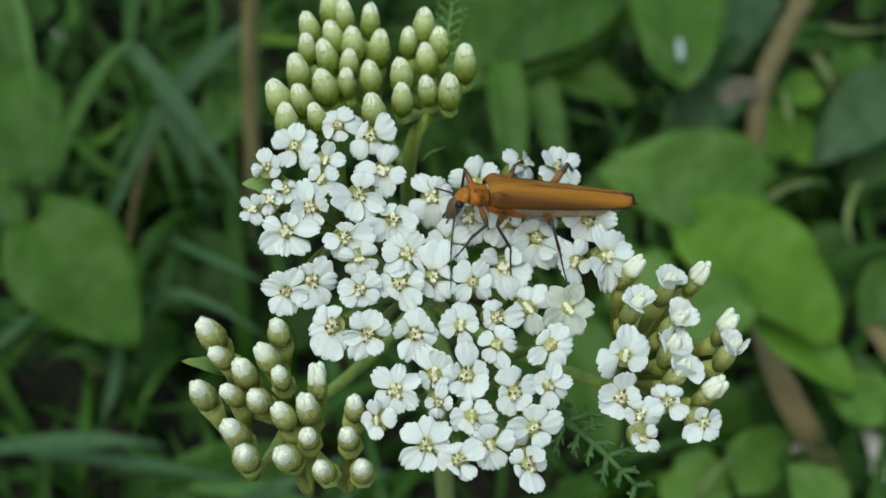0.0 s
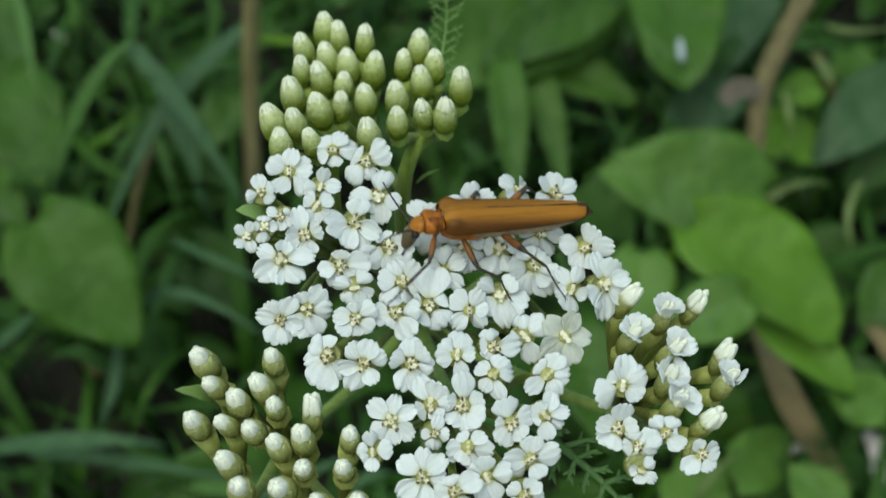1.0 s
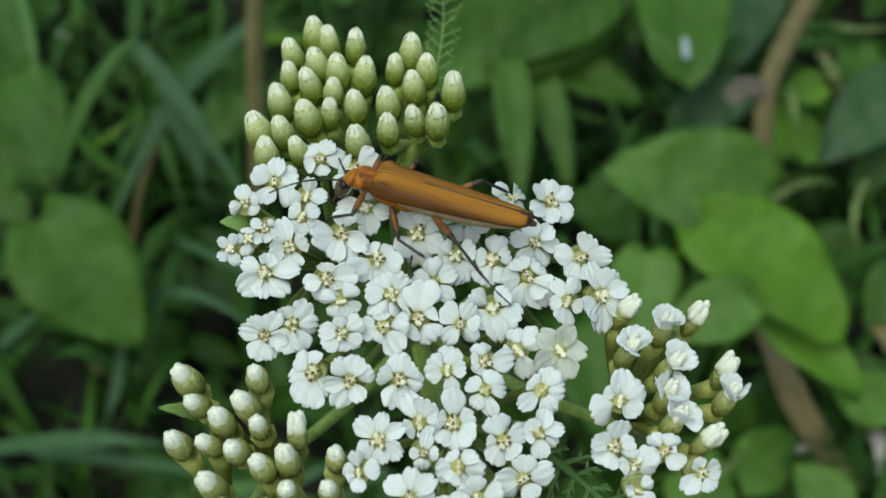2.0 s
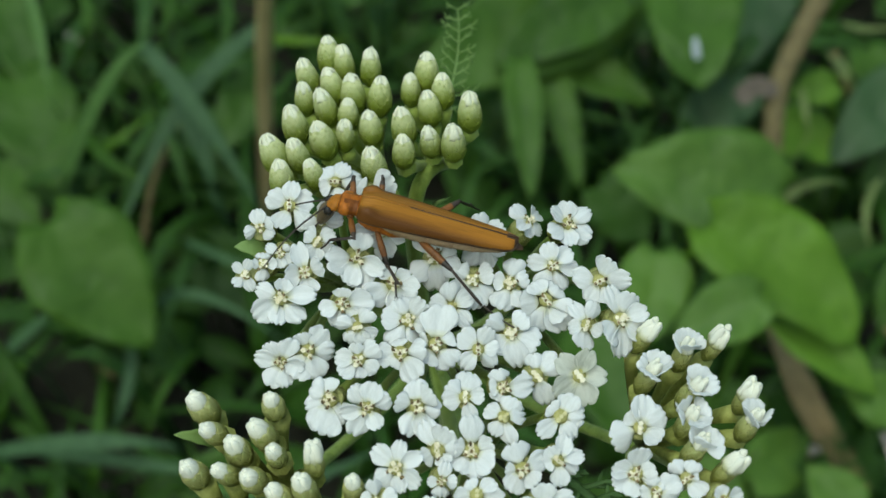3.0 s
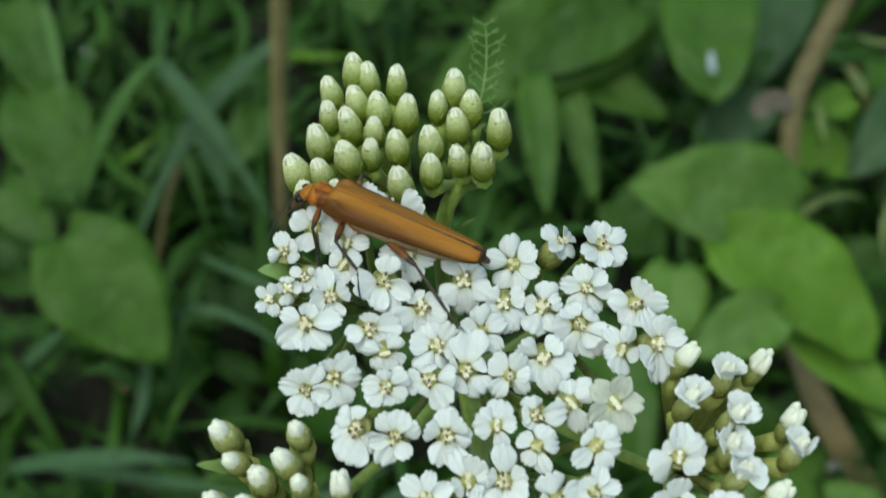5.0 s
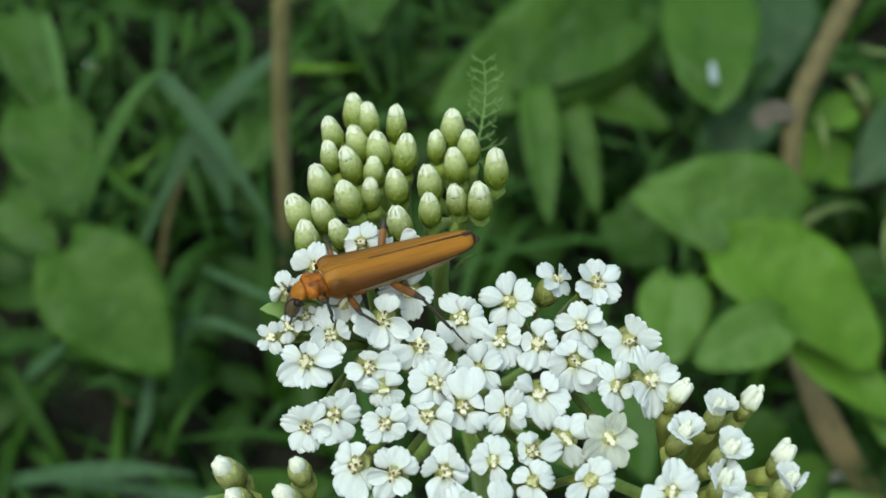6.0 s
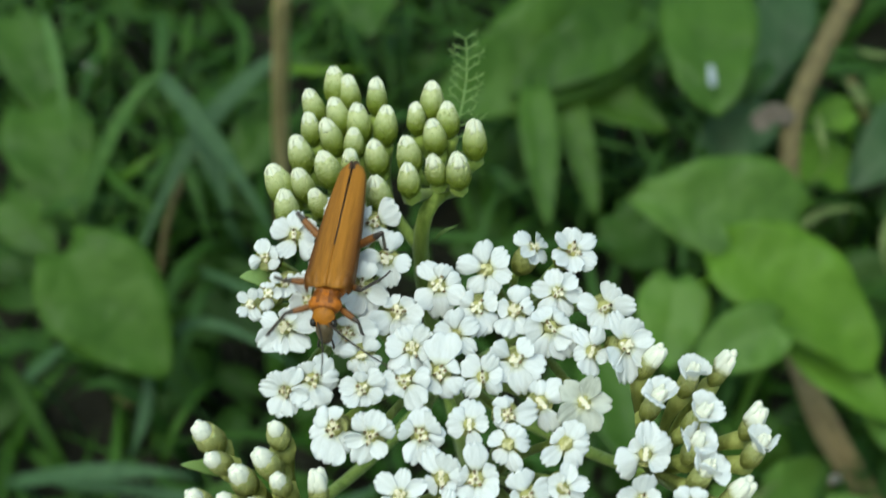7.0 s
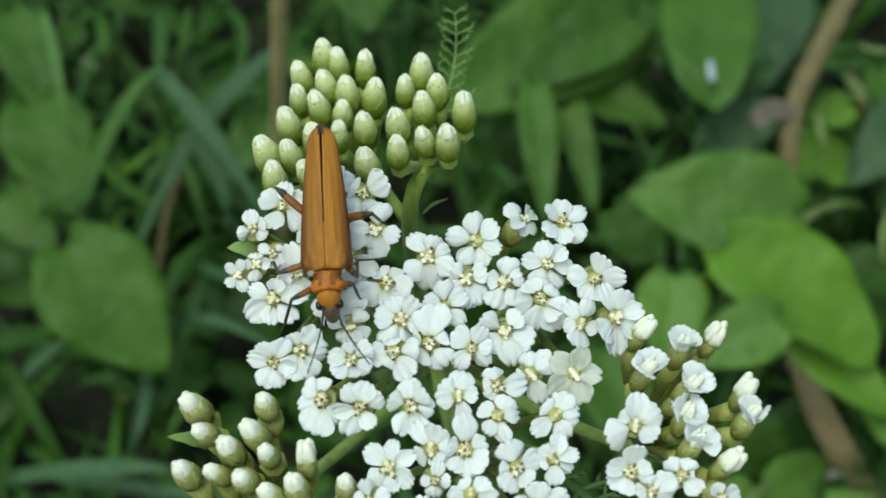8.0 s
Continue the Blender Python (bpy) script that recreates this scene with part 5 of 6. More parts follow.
def pronotum():
    """The heart-shaped neck shield: broad ahead, waisted behind, with a rim, two side pits and a pit before its rear edge."""
    rings = [(-0.80, 0.66, 0.46, 0.02), (-0.91, 0.89, 0.56, 0.06), (-1.10, 1.08, 0.64, 0.10), (-1.33, 1.13, 0.68, 0.13), (-1.56, 1.05, 0.66, 0.15), (-1.77, 0.92, 0.62, 0.17), (-1.96, 0.87, 0.59, 0.18), (-2.09, 0.95, 0.62, 0.19), (-2.21, 0.93, 0.54, 0.17), (-2.33, 0.74, 0.36, 0.12)]
    verts, faces, sides = [], [], 24
    for y, w, hgt, z in rings:
        for k in range(sides):
            a = 2 * math.pi * k / sides
            x, up = w * math.cos(a), hgt * math.sin(a)
            if up > 0:
                up -= 0.16 * math.exp(-((abs(x) - 0.46) / 0.20) ** 2 - ((y + 1.33) / 0.24) ** 2) + 0.15 * math.exp(-(x / 0.24) ** 2 - ((y + 1.90) / 0.14) ** 2) + 0.05 * math.exp(-(x / 0.08) ** 2) - 0.03 * math.sin(9 * x + 7 * y)
            verts.append(Vector((x, y, z + up)) * MM)
    for i in range(len(rings) - 1):
        for k in range(sides):
            j = (k + 1) % sides
            faces.append((i * sides + k, (i + 1) * sides + k, (i + 1) * sides + j, i * sides + j))
    faces += [tuple(range(sides)), tuple(reversed(range((len(rings) - 1) * sides, len(rings) * sides)))]
    # Browner in waist, side pits and front joint: crease shade painted into the skin.
    index = []
    for face in faces:
        c = sum((verts[k] for k in face), Vector()) / len(face) / MM
        index.append(int(-2.08 < c.y < -1.62 and abs(c.x) > 0.20 or 0.36 < abs(c.x) < 0.62 and -1.62 < c.y < -1.15 or c.y > -0.88))
    part("pronotum", mesh_of("pronotum", verts, faces, body_orange, body_shade, index=index), beetle, label="orange pitted neck shield")


pronotum()
lofted("scutellum", [(-2.28, 0.30, 0.10, 0.70, 0), (-2.45, 0.27, 0.13, 0.80, 0), (-2.65, 0.16, 0.12, 0.86, 0), (-2.82, 0.05, 0.06, 0.86, 0)], (body_orange,), beetle)
head_ = lofted("head", [(0.02, 0.36, 0.22, -0.74, 0), (-0.06, 0.54, 0.36, -0.58, 0), (-0.24, 0.70, 0.48, -0.38, 0), (-0.48, 0.77, 0.53, -0.16, 0), (-0.74, 0.73, 0.52, -0.02, 0), (-0.96, 0.52, 0.42, 0.04, 0)], (face_orange, snout_brown), beetle, label="orange head with dark face and eyes")
for face in head_.data.polygons:
    face.material_index = int(face.center.z < -0.52 * MM)
v, f = turned([(0.12, -2.10), (0.33, -1.96), (0.46, -1.66), (0.55, -1.30), (0.60, -0.95), (0.56, -0.62), (0.40, -0.36), (0.16, -0.24)], 14)
part("mouthparts", mesh_of("mouthparts", [Vector((q[0], q[1] * 0.92 - 0.22 - 0.20 * (q[2] + 0.6), q[2])) * MM for q in v], f, snout_brown), head_, label="dark grey-brown snout")
for sign in (-1, 1):
    v, f = turned([(0.07, -0.24), (0.25, -0.17), (0.34, 0), (0.25, 0.17), (0.07, 0.24)], 12)
    part("eye", mesh_of("eye", [Vector(q) * MM for q in v], f, eye_black), head_, pose(sign * 0.66 * MM, -0.26 * MM, -0.42 * MM, 0, 90, 0))
    part("palp", mesh_of("palp", *tube([Vector(q) * MM for q in ((sign * 0.30, 0.05, -1.65), (sign * 0.48, 0.22, -1.85), (sign * 0.52, 0.34, -2.15), (sign * 0.48, 0.36, -2.35))], [0.07 * MM, 0.06 * MM, 0.08 * MM, 0.10 * MM], 6), leg_dark), head_)
lofted("thorax", [(-2.3, 0.7, 0.55, -0.4, 0), (-3.0, 1.1, 0.8, -0.4, 0), (-4.8, 1.2, 0.88, -0.45, 0), (-5.9, 0.9, 0.66, -0.4, 0)], (body_orange,), beetle)


def antenna(sign):
    """A long jointed feeler; it lies along its own +y."""
    pts, radii = [], []
    for i in range(34):
        s = i / 33
        pts.append(Vector((sign * -0.25 * math.sin(math.pi * s), 6.3 * s, 0.25 * math.sin(math.pi * s))) * MM)
        radii.append((0.085 - 0.04 * s) * (1.0 if i % 3 else 0.72) * MM)
    return part("antenna", mesh_of("antenna", *tube(pts, radii, 6), leg_dark), beetle, pose(sign * 0.36 * MM, -0.12 * MM, -0.25 * MM))


LEFT_FEELER, RIGHT_FEELER = antenna(-1), antenna(1)


def leg(hip, thigh_, shin_, foot_, thick):
    """One leg at its hip: a short coxa, an orange thigh with a dark knee, a dark spined shin and a jointed dark foot, each along its own +y."""
    ob = part("leg", mesh_of("leg", *tube([Vector(q) * MM for q in ((0, 0, 0.25), (0, 0, 0), (0, 0, -0.16))], [0.24 * MM, 0.28 * MM, 0.14 * MM], 9), leg_orange), beetle, Matrix.Translation(Vector(hip) * MM))
    stops = (0.0, 0.10, 0.30, 0.55, 0.78, 0.90, 1.0)
    v, f = tube([Vector((0, thigh_ * q, 0)) * MM for q in stops], [q * thick * MM for q in (0.12, 0.16, 0.23, 0.25, 0.21, 0.16, 0.12)], 10)
    thigh = part("thigh", mesh_of("thigh", v, f, leg_orange, leg_dark, index=[1 if sum(v[k].y for k in face) / len(face) > 0.80 * thigh_ * MM else 0 for face in f]), ob, label="orange thigh with dark knee")
    pieces = [tube([Vector((0, shin_ * q, 0)) * MM for q in (-0.03, 0.1, 0.5, 0.85, 1.0)], [q * MM for q in (0.09, 0.10, 0.105, 0.12, 0.09)], 8)]
    for sign in (-1, 1):
        pieces.append(tube([Vector(q) * MM for q in ((sign * 0.06, shin_ * 0.95, 0), (sign * 0.14, shin_ * 1.08, -0.08))], [0.035 * MM, 0.008 * MM], 5))
    shin = part("shin", mesh_of("shin", *merged(*pieces), leg_dark), ob)
    pts, radii = [], []
    for i in range(17):
        q = i / 16
        pts.append(Vector((0, foot_ * q, -0.10 * math.sin(math.pi * q))) * MM)
        radii.append((0.085 - 0.025 * q) * (1 if i % 4 else 0.6) * MM)
    claws = [tube([Vector(q) * MM for q in ((0, foot_ * 0.97, 0), (sign * 0.10, foot_ * 1.04, -0.03), (sign * 0.12, foot_ * 1.08, -0.12))], [0.03 * MM, 0.025 * MM, 0.008 * MM], 5) for sign in (-1, 1)]
    foot = part("foot", mesh_of("foot", *merged(tube(pts, radii, 7), *claws), leg_dark), ob)
    return ob, thigh, shin, foot, thigh_, shin_


LEGS = {}
for side, sign in (("left", -1), ("right", 1)):
    LEGS["front", side] = leg((sign * 0.55, -1.75, -0.45), 2.3, 2.1, 1.9, 0.90)
    LEGS["middle", side] = leg((sign * 0.75, -3.6, -0.65), 2.6, 2.3, 2.1, 0.95)
    LEGS["hind", side] = leg((sign * 0.75, -6.5, -0.62), 3.4, 3.3, 2.6, 1.15)


# ---- what moves ----
def motions():
    walk(yarrow, [(t, pose(x * MM, y * MM, z * MM, rx, ry, rz)) for t, x, y, z, rx, ry, rz in [
        (0.0, 3.00, 107.00, -0.00, -0.000, 0.000, -0.000),
        (0.1, 2.35, 107.41, 0.03, 0.062, 0.081, 0.044),
        (0.2, 1.59, 106.37, -1.16, 0.123, 0.152, 0.079),
        (0.3, 1.34, 106.44, -1.44, 0.195, 0.233, 0.124),
        (0.4, 1.21, 107.10, -1.22, 0.256, 0.302, 0.171),
        (0.5, 1.01, 107.92, -0.87, 0.316, 0.381, 0.210),
        (0.6, 0.95, 108.24, -0.33, 0.337, 0.397, 0.241),
        (0.7, 0.63, 107.66, -0.56, 0.369, 0.421, 0.263),
        (0.8, 0.28, 106.94, -0.95, 0.391, 0.432, 0.288),
        (0.9, 0.45, 106.69, -0.96, 0.414, 0.453, 0.314),
        (1.0, 0.30, 107.13, -0.39, 0.447, 0.463, 0.343),
        (1.1, -0.01, 106.66, 0.08, 0.270, 0.492, 0.414),
        (1.2, -1.28, 106.23, 0.57, 0.103, 0.509, 0.485),
        (2.3, 6.95, 104.32, 0.65, 0.371, -1.091, -0.188),
        (2.4, 5.68, 104.79, 1.07, 0.381, -1.001, -0.008),
        (2.5, 4.77, 104.38, 0.76, 0.381, -0.909, 0.171),
        (2.6, 5.84, 103.81, 0.30, 0.391, -0.953, 0.135),
        (2.7, 7.45, 102.83, -0.50, 0.390, -0.993, 0.095),
        (2.8, 7.53, 102.98, -0.34, 0.389, -1.021, 0.042),
        (2.9, 7.32, 103.43, 0.11, 0.388, -1.060, 0.001),
        (3.0, 7.27, 103.40, 0.13, 0.388, -1.100, -0.046),
        (3.1, 8.00, 103.25, 0.26, 0.398, -1.152, -0.080),
        (3.2, 8.53, 103.00, 0.29, 0.398, -1.215, -0.124),
        (3.3, 8.99, 103.02, 0.52, 0.409, -1.272, -0.169),
        (3.4, 9.43, 103.31, 0.94, 0.419, -1.342, -0.203),
        (3.5, 9.61, 103.35, 1.10, 0.420, -1.408, -0.246),
        (3.6, 9.35, 103.52, 1.35, 0.412, -1.380, -0.216),
        (3.7, 8.34, 103.08, 1.05, 0.403, -1.357, -0.191),
        (3.8, 7.91, 102.60, 0.73, 0.394, -1.334, -0.153),
        (3.9, 8.01, 102.23, 0.53, 0.395, -1.309, -0.115),
        (4.0, 8.04, 101.91, 0.45, 0.385, -1.276, -0.081),
        (4.1, 7.96, 102.48, 1.04, 0.365, -1.260, -0.086),
        (4.2, 8.43, 103.02, 1.60, 0.345, -1.236, -0.101),
        (4.3, 8.01, 102.65, 1.41, 0.335, -1.207, -0.109),
        (4.4, 7.81, 102.17, 1.13, 0.315, -1.181, -0.123),
        (4.5, 8.08, 101.42, 0.60, 0.296, -1.162, -0.126),
        (4.6, 8.69, 101.12, 0.41, 0.309, -1.245, -0.127),
        (4.7, 9.72, 102.05, 1.25, 0.312, -1.335, -0.133),
        (4.8, 9.93, 102.54, 1.75, 0.325, -1.427, -0.128),
        (4.9, 10.30, 102.24, 1.56, 0.338, -1.519, -0.136),
        (5.0, 10.66, 101.68, 1.16, 0.340, -1.605, -0.142),
        (5.1, 10.97, 101.05, 0.79, 0.340, -1.615, -0.142),
        (5.2, 11.25, 100.25, 0.28, 0.340, -1.625, -0.142),
        (6.3, 11.58, 101.58, -1.59, 0.153, -2.008, -0.402),
        (6.4, 12.13, 102.21, -1.61, 0.252, -2.103, -0.434),
        (6.5, 12.66, 103.26, -1.27, 0.362, -2.201, -0.465),
        (6.6, 12.20, 103.71, -0.69, 0.352, -2.152, -0.431),
        (6.7, 12.30, 104.34, 0.07, 0.344, -2.105, -0.391),
        (6.8, 12.07, 104.56, 0.47, 0.346, -2.049, -0.349),
        (6.9, 11.51, 104.17, 0.33, 0.340, -2.004, -0.309),
        (7.0, 10.56, 103.50, -0.12, 0.343, -1.960, -0.274),
        (7.1, 10.38, 103.25, -0.40, 0.375, -1.908, -0.215),
        (7.2, 10.08, 104.19, 0.40, 0.405, -1.858, -0.146),
        (7.3, 9.61, 104.76, 0.85, 0.433, -1.807, -0.086),
        (7.4, 9.18, 104.95, 0.98, 0.461, -1.766, -0.023),
        (7.5, 8.01, 104.84, 0.86, 0.490, -1.712, 0.054),
        (7.6, 8.17, 104.32, 0.41, 0.492, -1.649, 0.036),
        (7.7, 8.82, 104.17, 0.22, 0.495, -1.602, 0.021),
        (7.8, 8.61, 104.70, 0.60, 0.500, -1.550, 0.019),
        (7.9, 8.14, 105.43, 1.14, 0.517, -1.502, 0.008),
        (8.0, 7.44, 105.53, 1.11, 0.523, -1.464, 0.008),
    ]])
    walk(beetle, [(t, pose(x * MM, y * MM, z * MM, rx, ry, rz)) for t, x, y, z, rx, ry, rz in [
        (0.0, 0.87, 60.77, 263.55, 12.9, 13.6, 99.3),
        (0.1, 0.31, 60.41, 263.48, 11.3, 12.5, 101.9),
        (0.2, -0.36, 58.62, 262.21, 9.7, 11.6, 104.5),
        (0.3, -0.53, 57.93, 261.85, 8.2, 10.9, 107.1),
        (0.4, -0.75, 57.99, 262.06, 5.5, 10.0, 108.2),
        (0.5, -1.05, 58.19, 262.38, 2.9, 9.2, 109.4),
        (0.6, -1.18, 58.79, 263.02, 6.2, 8.6, 109.4),
        (0.7, -1.55, 58.47, 262.88, 9.4, 8.1, 109.3),
        (0.8, -1.98, 57.99, 262.59, 12.6, 7.5, 109.3),
        (0.9, -1.96, 57.75, 262.65, 11.9, 7.5, 107.4),
        (1.0, -2.27, 58.20, 263.28, 11.3, 7.5, 105.5),
        (1.1, -2.91, 58.68, 264.07, 10.9, 8.0, 103.7),
        (1.2, -4.53, 59.19, 264.89, 10.6, 8.4, 101.9),
        (1.3, -4.86, 59.39, 264.97, 10.2, 8.7, 98.9),
        (1.4, -5.17, 59.59, 265.04, 10.0, 9.0, 95.9),
        (1.5, -5.50, 59.79, 265.09, 9.8, 9.2, 92.9),
        (1.6, -5.81, 60.00, 265.15, 9.6, 9.4, 89.9),
        (1.7, -6.13, 60.21, 265.21, 9.3, 9.6, 87.0),
        (1.8, -6.44, 60.42, 265.26, 9.1, 9.9, 84.0),
        (1.9, -6.76, 60.63, 265.32, 8.9, 10.0, 81.0),
        (2.0, -7.07, 60.83, 265.37, 8.7, 10.3, 78.0),
        (2.1, -7.39, 61.03, 265.43, 8.5, 10.6, 75.1),
        (2.2, -7.71, 61.22, 265.50, 8.3, 10.8, 72.1),
        (2.3, -8.03, 61.40, 265.58, 8.1, 9.0, 69.1),
        (2.4, -9.15, 61.14, 266.06, 8.2, 9.9, 73.5),
        (2.5, -9.89, 59.99, 265.83, 8.3, 10.9, 77.9),
        (2.6, -9.09, 59.39, 265.36, 9.4, 11.1, 79.2),
        (2.7, -7.74, 58.36, 264.55, 10.5, 11.3, 80.5),
        (2.8, -7.92, 58.46, 264.71, 11.6, 11.4, 81.8),
        (2.9, -8.39, 58.87, 265.14, 12.7, 11.5, 83.1),
        (3.0, -8.70, 58.79, 265.16, 13.8, 11.4, 84.4),
        (3.1, -8.42, 58.50, 265.27, 13.8, 11.5, 84.7),
        (3.2, -8.36, 58.09, 265.28, 13.7, 11.7, 84.9),
        (3.3, -8.37, 57.95, 265.47, 13.6, 11.8, 85.2),
        (3.4, -8.42, 58.08, 265.86, 13.5, 11.9, 85.5),
        (3.5, -8.75, 57.97, 266.00, 13.4, 12.0, 85.7),
        (3.6, -8.95, 58.30, 266.26, 13.2, 12.0, 85.7),
        (3.7, -9.92, 58.00, 265.98, 13.2, 12.1, 85.6),
        (3.8, -10.32, 57.67, 265.67, 13.1, 12.1, 85.6),
        (3.9, -10.15, 57.46, 265.49, 13.1, 12.1, 85.6),
        (4.0, -10.04, 57.29, 265.43, 13.0, 12.1, 85.6),
        (4.1, -10.16, 58.26, 266.04, 12.5, 12.0, 83.6),
        (4.2, -9.72, 59.20, 266.61, 12.0, 11.8, 81.5),
        (4.3, -10.14, 59.24, 266.44, 11.5, 11.6, 79.5),
        (4.4, -10.34, 59.15, 266.19, 11.0, 11.4, 77.5),
        (4.5, -10.12, 58.79, 265.67, 10.6, 11.1, 75.5),
        (4.6, -10.50, 58.96, 265.44, 10.8, 10.8, 74.2),
        (4.7, -10.49, 60.35, 266.23, 10.8, 10.5, 72.8),
        (4.8, -11.31, 61.30, 266.67, 10.9, 10.2, 71.5),
        (4.9, -11.36, 60.99, 266.45, 10.8, 10.0, 71.3),
        (5.0, -11.40, 60.43, 266.00, 10.8, 10.0, 71.2),
        (5.1, -11.59, 60.18, 265.55, 10.4, 10.0, 70.2),
        (5.2, -11.80, 59.78, 264.96, 10.0, 9.9, 69.1),
        (5.3, -11.83, 59.16, 264.73, 9.4, 11.6, 74.7),
        (5.4, -11.85, 58.53, 264.50, 8.8, 10.2, 80.3),
        (5.5, -11.88, 57.91, 264.26, 8.2, 9.1, 85.9),
        (5.6, -11.91, 57.28, 264.04, 7.6, 8.1, 91.6),
        (5.7, -11.94, 56.66, 263.80, 7.0, 7.3, 97.2),
        (5.8, -11.97, 56.03, 263.57, 6.5, 6.6, 103.0),
        (5.9, -12.00, 55.39, 263.33, 5.9, 6.0, 108.7),
        (6.0, -12.03, 54.77, 263.11, 5.3, 5.7, 114.5),
        (6.1, -12.06, 54.13, 262.88, 4.7, 5.5, 120.2),
        (6.2, -12.09, 53.49, 262.65, 4.1, 5.5, 126.0),
        (6.3, -12.13, 52.86, 262.42, 3.6, 5.5, 131.8),
        (6.4, -12.30, 52.18, 261.95, 1.4, 4.4, 134.5),
        (6.5, -12.50, 51.91, 261.81, -0.7, 5.4, 137.3),
        (6.6, -12.10, 52.32, 262.50, -0.3, 4.0, 143.6),
        (6.7, -11.17, 52.89, 263.34, 0.2, 2.6, 150.1),
        (6.8, -10.36, 53.08, 263.83, -0.3, 2.1, 157.8),
        (6.9, -9.89, 52.66, 263.76, -0.8, 1.9, 165.6),
        (7.0, -9.76, 52.17, 263.43, -3.5, 2.7, 173.3),
        (7.1, -9.35, 51.53, 263.06, -5.3, 2.9, 175.7),
        (7.2, -9.08, 52.11, 263.75, -7.2, 3.3, 178.1),
        (7.3, -9.21, 52.52, 264.19, -7.3, 3.2, 178.7),
        (7.4, -9.30, 52.56, 264.31, -7.4, 3.2, 179.2),
        (7.5, -10.09, 52.28, 264.18, -7.5, 3.1, 179.8),
        (7.6, -9.89, 51.73, 263.74, -8.7, 3.1, -179.4),
        (7.7, -9.22, 51.56, 263.56, -9.9, 3.2, -178.6),
        (7.8, -9.44, 52.05, 263.96, -11.2, 3.2, -177.8),
        (7.9, -9.16, 52.59, 264.41, -12.4, 3.2, -177.0),
        (8.0, -9.15, 52.50, 264.31, -13.6, 3.2, -176.0),
    ]])
    # feelers: seconds, turn, lift
    for feeler, sign, rows in (
        (LEFT_FEELER, -1, [(0.0, 88, -52), (0.5, 57, -3), (1.0, 45, 17), (3.0, 60, -22), (3.5, 64, -44), (4.5, 99, -9), (6.5, 56, 34), (7.0, 50, 14), (7.5, 23, 24), (8.0, 23, 23)]),
        (RIGHT_FEELER, 1, [(0.0, -73, -28), (0.5, -54, -32), (1.0, -81, 0), (2.5, -54, -40), (3.0, -33, -45), (3.5, -60, -27), (4.5, -42, -61), (5.0, -66, -35), (6.5, -101, -32), (7.0, 16, 21), (7.5, -12, 14), (8.0, -8, 25)]),
    ):
        walk(feeler, [(t, pose(sign * 0.36 * MM, -0.12 * MM, -0.25 * MM, lift, 0, turn)) for t, turn, lift in rows])
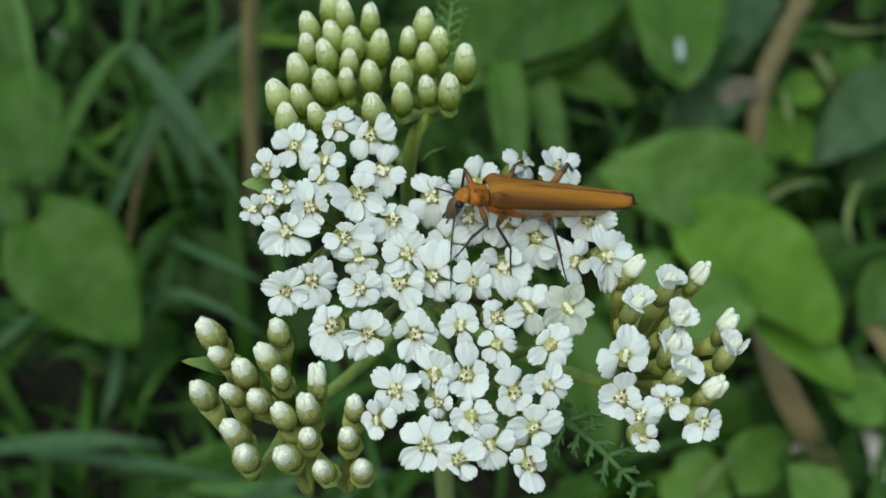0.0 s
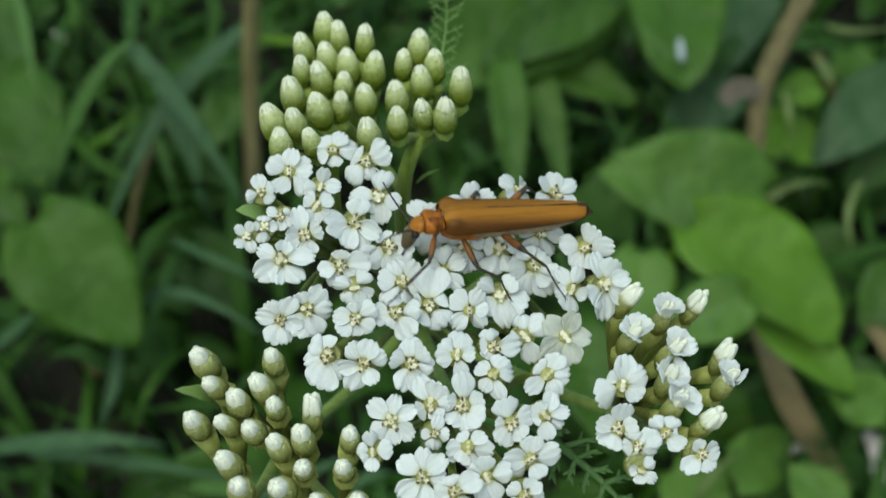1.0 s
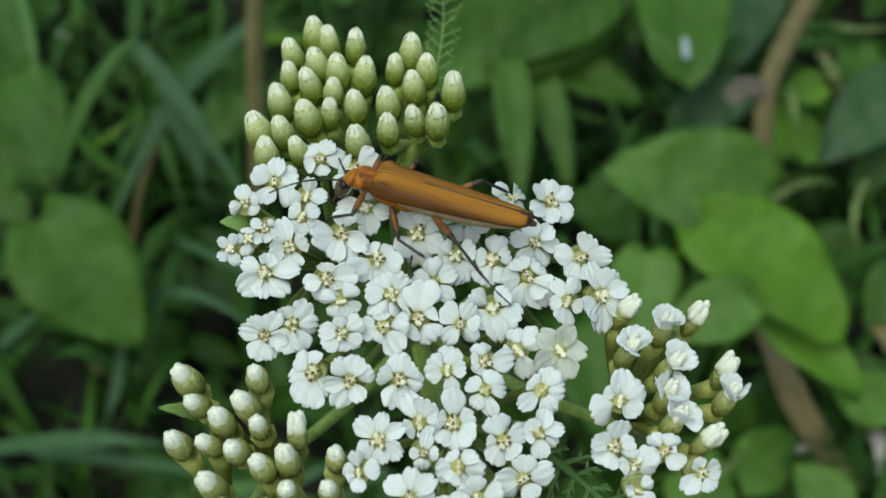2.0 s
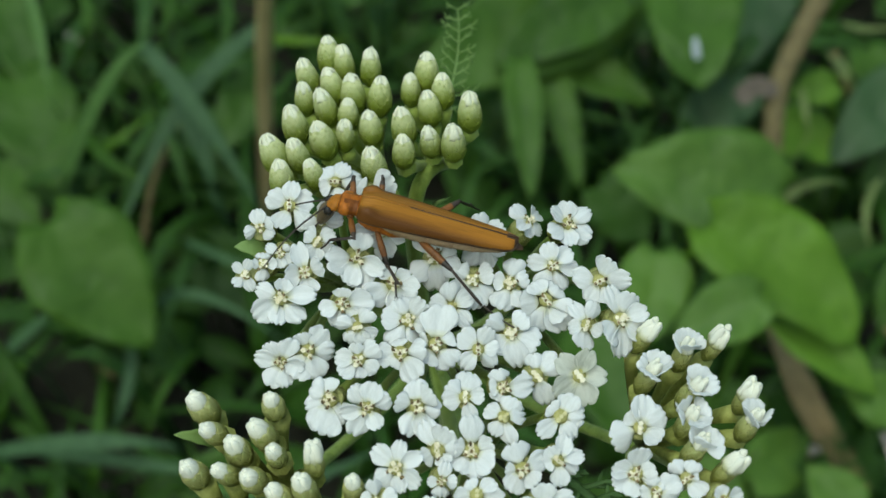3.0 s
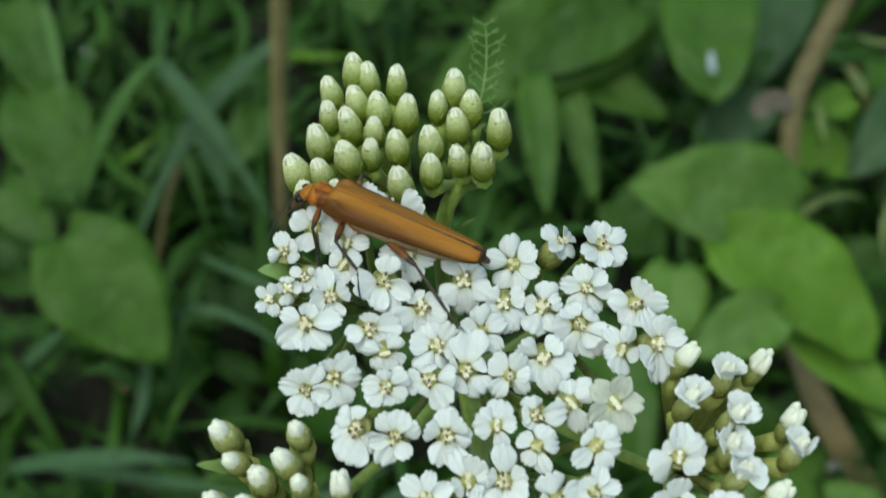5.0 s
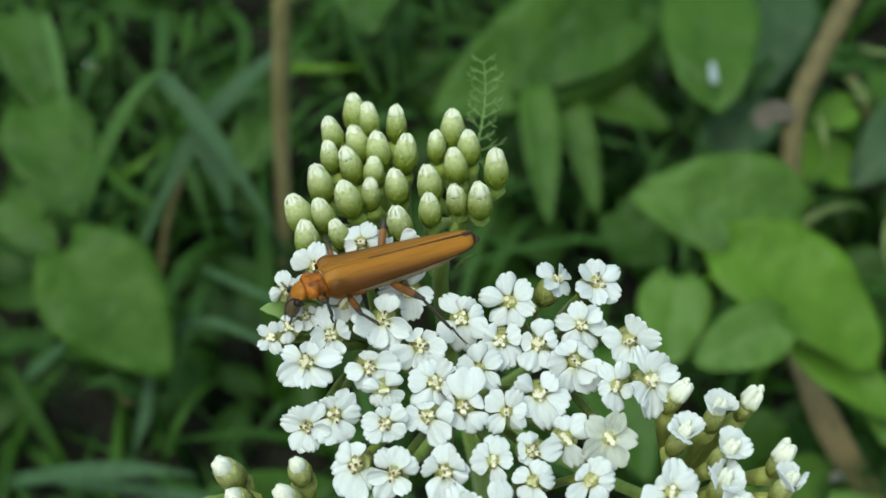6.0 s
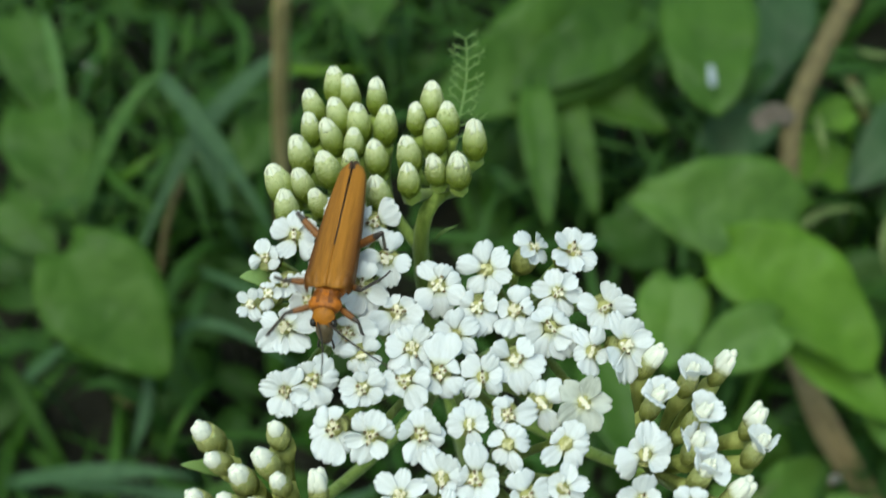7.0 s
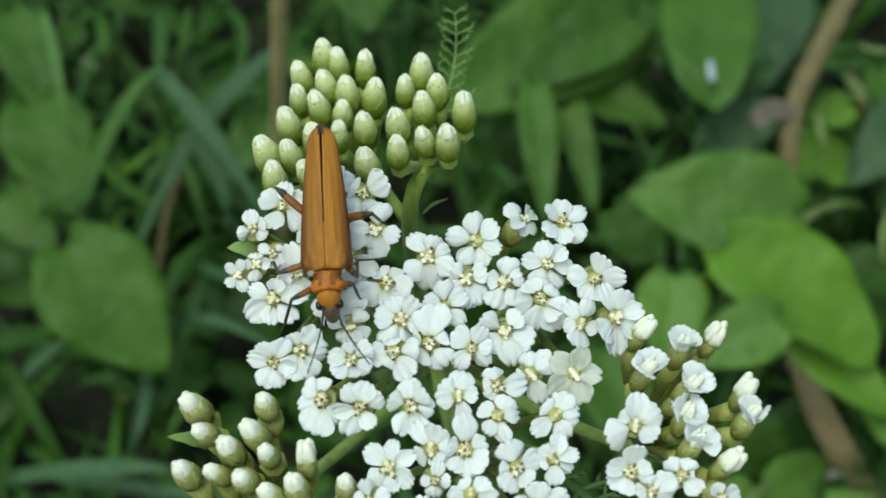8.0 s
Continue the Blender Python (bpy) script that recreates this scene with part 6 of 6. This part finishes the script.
    # legs: seconds, then turn and lift of thigh, shin and foot
    for pair, side, rows in (
        ("front", "left", [(0.0, 93, -1, 49, -1, 46, -27), (0.5, 117, 31, 59, 6, 50, -11), (1.0, 67, -25, 23, -38, 23, -37), (3.5, 111, 3, -23, -37, -42, -62), (4.5, 82, -4, -4, -79, 67, -40), (5.0, 101, 2, -178, -70, 121, -44), (6.5, 63, 40, -125, -72, 203, -70), (7.0, 51, 5, -164, -73, 149, -63), (7.5, 57, 5, -169, -74, 165, -76), (8.0, 50, 47, -183, -81, 168, -76)]),
        ("middle", "left", [(0.0, 65, 6, -179, -53, 85, -26), (0.5, 89, 19, -172, -68, 85, -8), (1.0, 108, -25, -175, -32, 96, -7), (3.5, 134, -40, -252, 11, 96, 16), (4.5, 105, -27, -226, -10, 106, -34), (5.0, 99, 10, -191, -33, 121, -13), (6.5, 77, 6, -151, -55, 199, -57), (7.0, 48, 34, -199, -35, 165, -33), (7.5, 65, 5, -190, -33, 141, -45), (8.0, 31, 26, -178, -35, 105, -28)]),
        ("hind", "left", [(0.0, 82, 21, -149, -59, 92, -17), (0.5, 100, 23, -171, -68, 85, -12), (1.0, 102, 16, -160, -43, 115, -27), (2.5, 139, 3, -193, -41, 155, -10), (3.5, 140, -4, -187, -28, 161, -9), (4.5, 137, 7, -198, -20, 162, -17), (5.0, 147, 9, -202, -25, 137, 11), (6.5, 95, 13, -215, -64, 81, 19), (7.0, 83, 44, -163, -70, 143, -50), (7.5, 63, 38, -196, -59, 149, -55), (8.0, 68, 39, -192, -69, 148, -65)]),
        ("front", "right", [(0.0, -68, 27, -118, -73, -103, -49), (0.5, -155, 43, -102, -38, -96, -46), (1.0, -131, 23, -89, -55, -96, -58), (3.5, -72, 25, -60, -65, -87, -49), (5.0, -67, -28, -52, -37, -48, -48), (6.5, -107, -12, -87, -36, -97, -50), (7.0, -66, 1, -64, -47, -105, -48), (7.5, -43, 29, -109, -70, -92, -75), (8.0, -55, 20, -47, -62, -66, -58)]),
        ("middle", "right", [(0.0, -125, 60, -122, -17, -119, -49), (0.5, -131, 51, -117, -35, -110, -49), (1.0, -149, 48, -121, -41, -119, -47), (3.5, -75, 32, -85, -27, -94, -26), (5.0, -78, 23, -98, -42, -100, -45), (6.5, -93, 39, -110, -26, -116, -32), (7.0, -82, 12, -139, -40, -132, -46), (7.5, -71, 1, -125, -42, -124, -48), (8.0, -75, 2, -160, -41, -114, -44)]),
        ("hind", "right", [(0.0, -145, 50, -124, -37, -126, -35), (0.5, -150, 47, -128, -43, -127, -50), (1.0, -152, 32, -148, -43, -130, -43), (2.5, -153, 27, -122, -33, -121, -38), (3.5, -120, 14, -112, -39, -119, -41), (4.5, -132, 5, -99, -43, -105, -43), (5.0, -96, 1, -93, -48, -96, -46), (6.5, -130, 46, -146, -47, -158, -55), (7.5, -126, -3, -190, -62, -186, -62), (8.0, -130, 27, -185, -64, -197, -67)]),
    ):
        ob, thigh, shin, foot, thigh_, shin_ = LEGS[pair, side]
        keys = ([], [], [])
        for t, *turns in rows:
            joint = Vector((0, 0, 0))
            for k, length in enumerate((thigh_, shin_, 0)):
                m = pose(*joint, turns[2 * k + 1], 0, turns[2 * k])
                keys[k].append((t, m))
                joint = m @ Vector((0, length * MM, 0))
        for piece, rows_ in zip((thigh, shin, foot), keys):
            walk(piece, rows_)


motions()
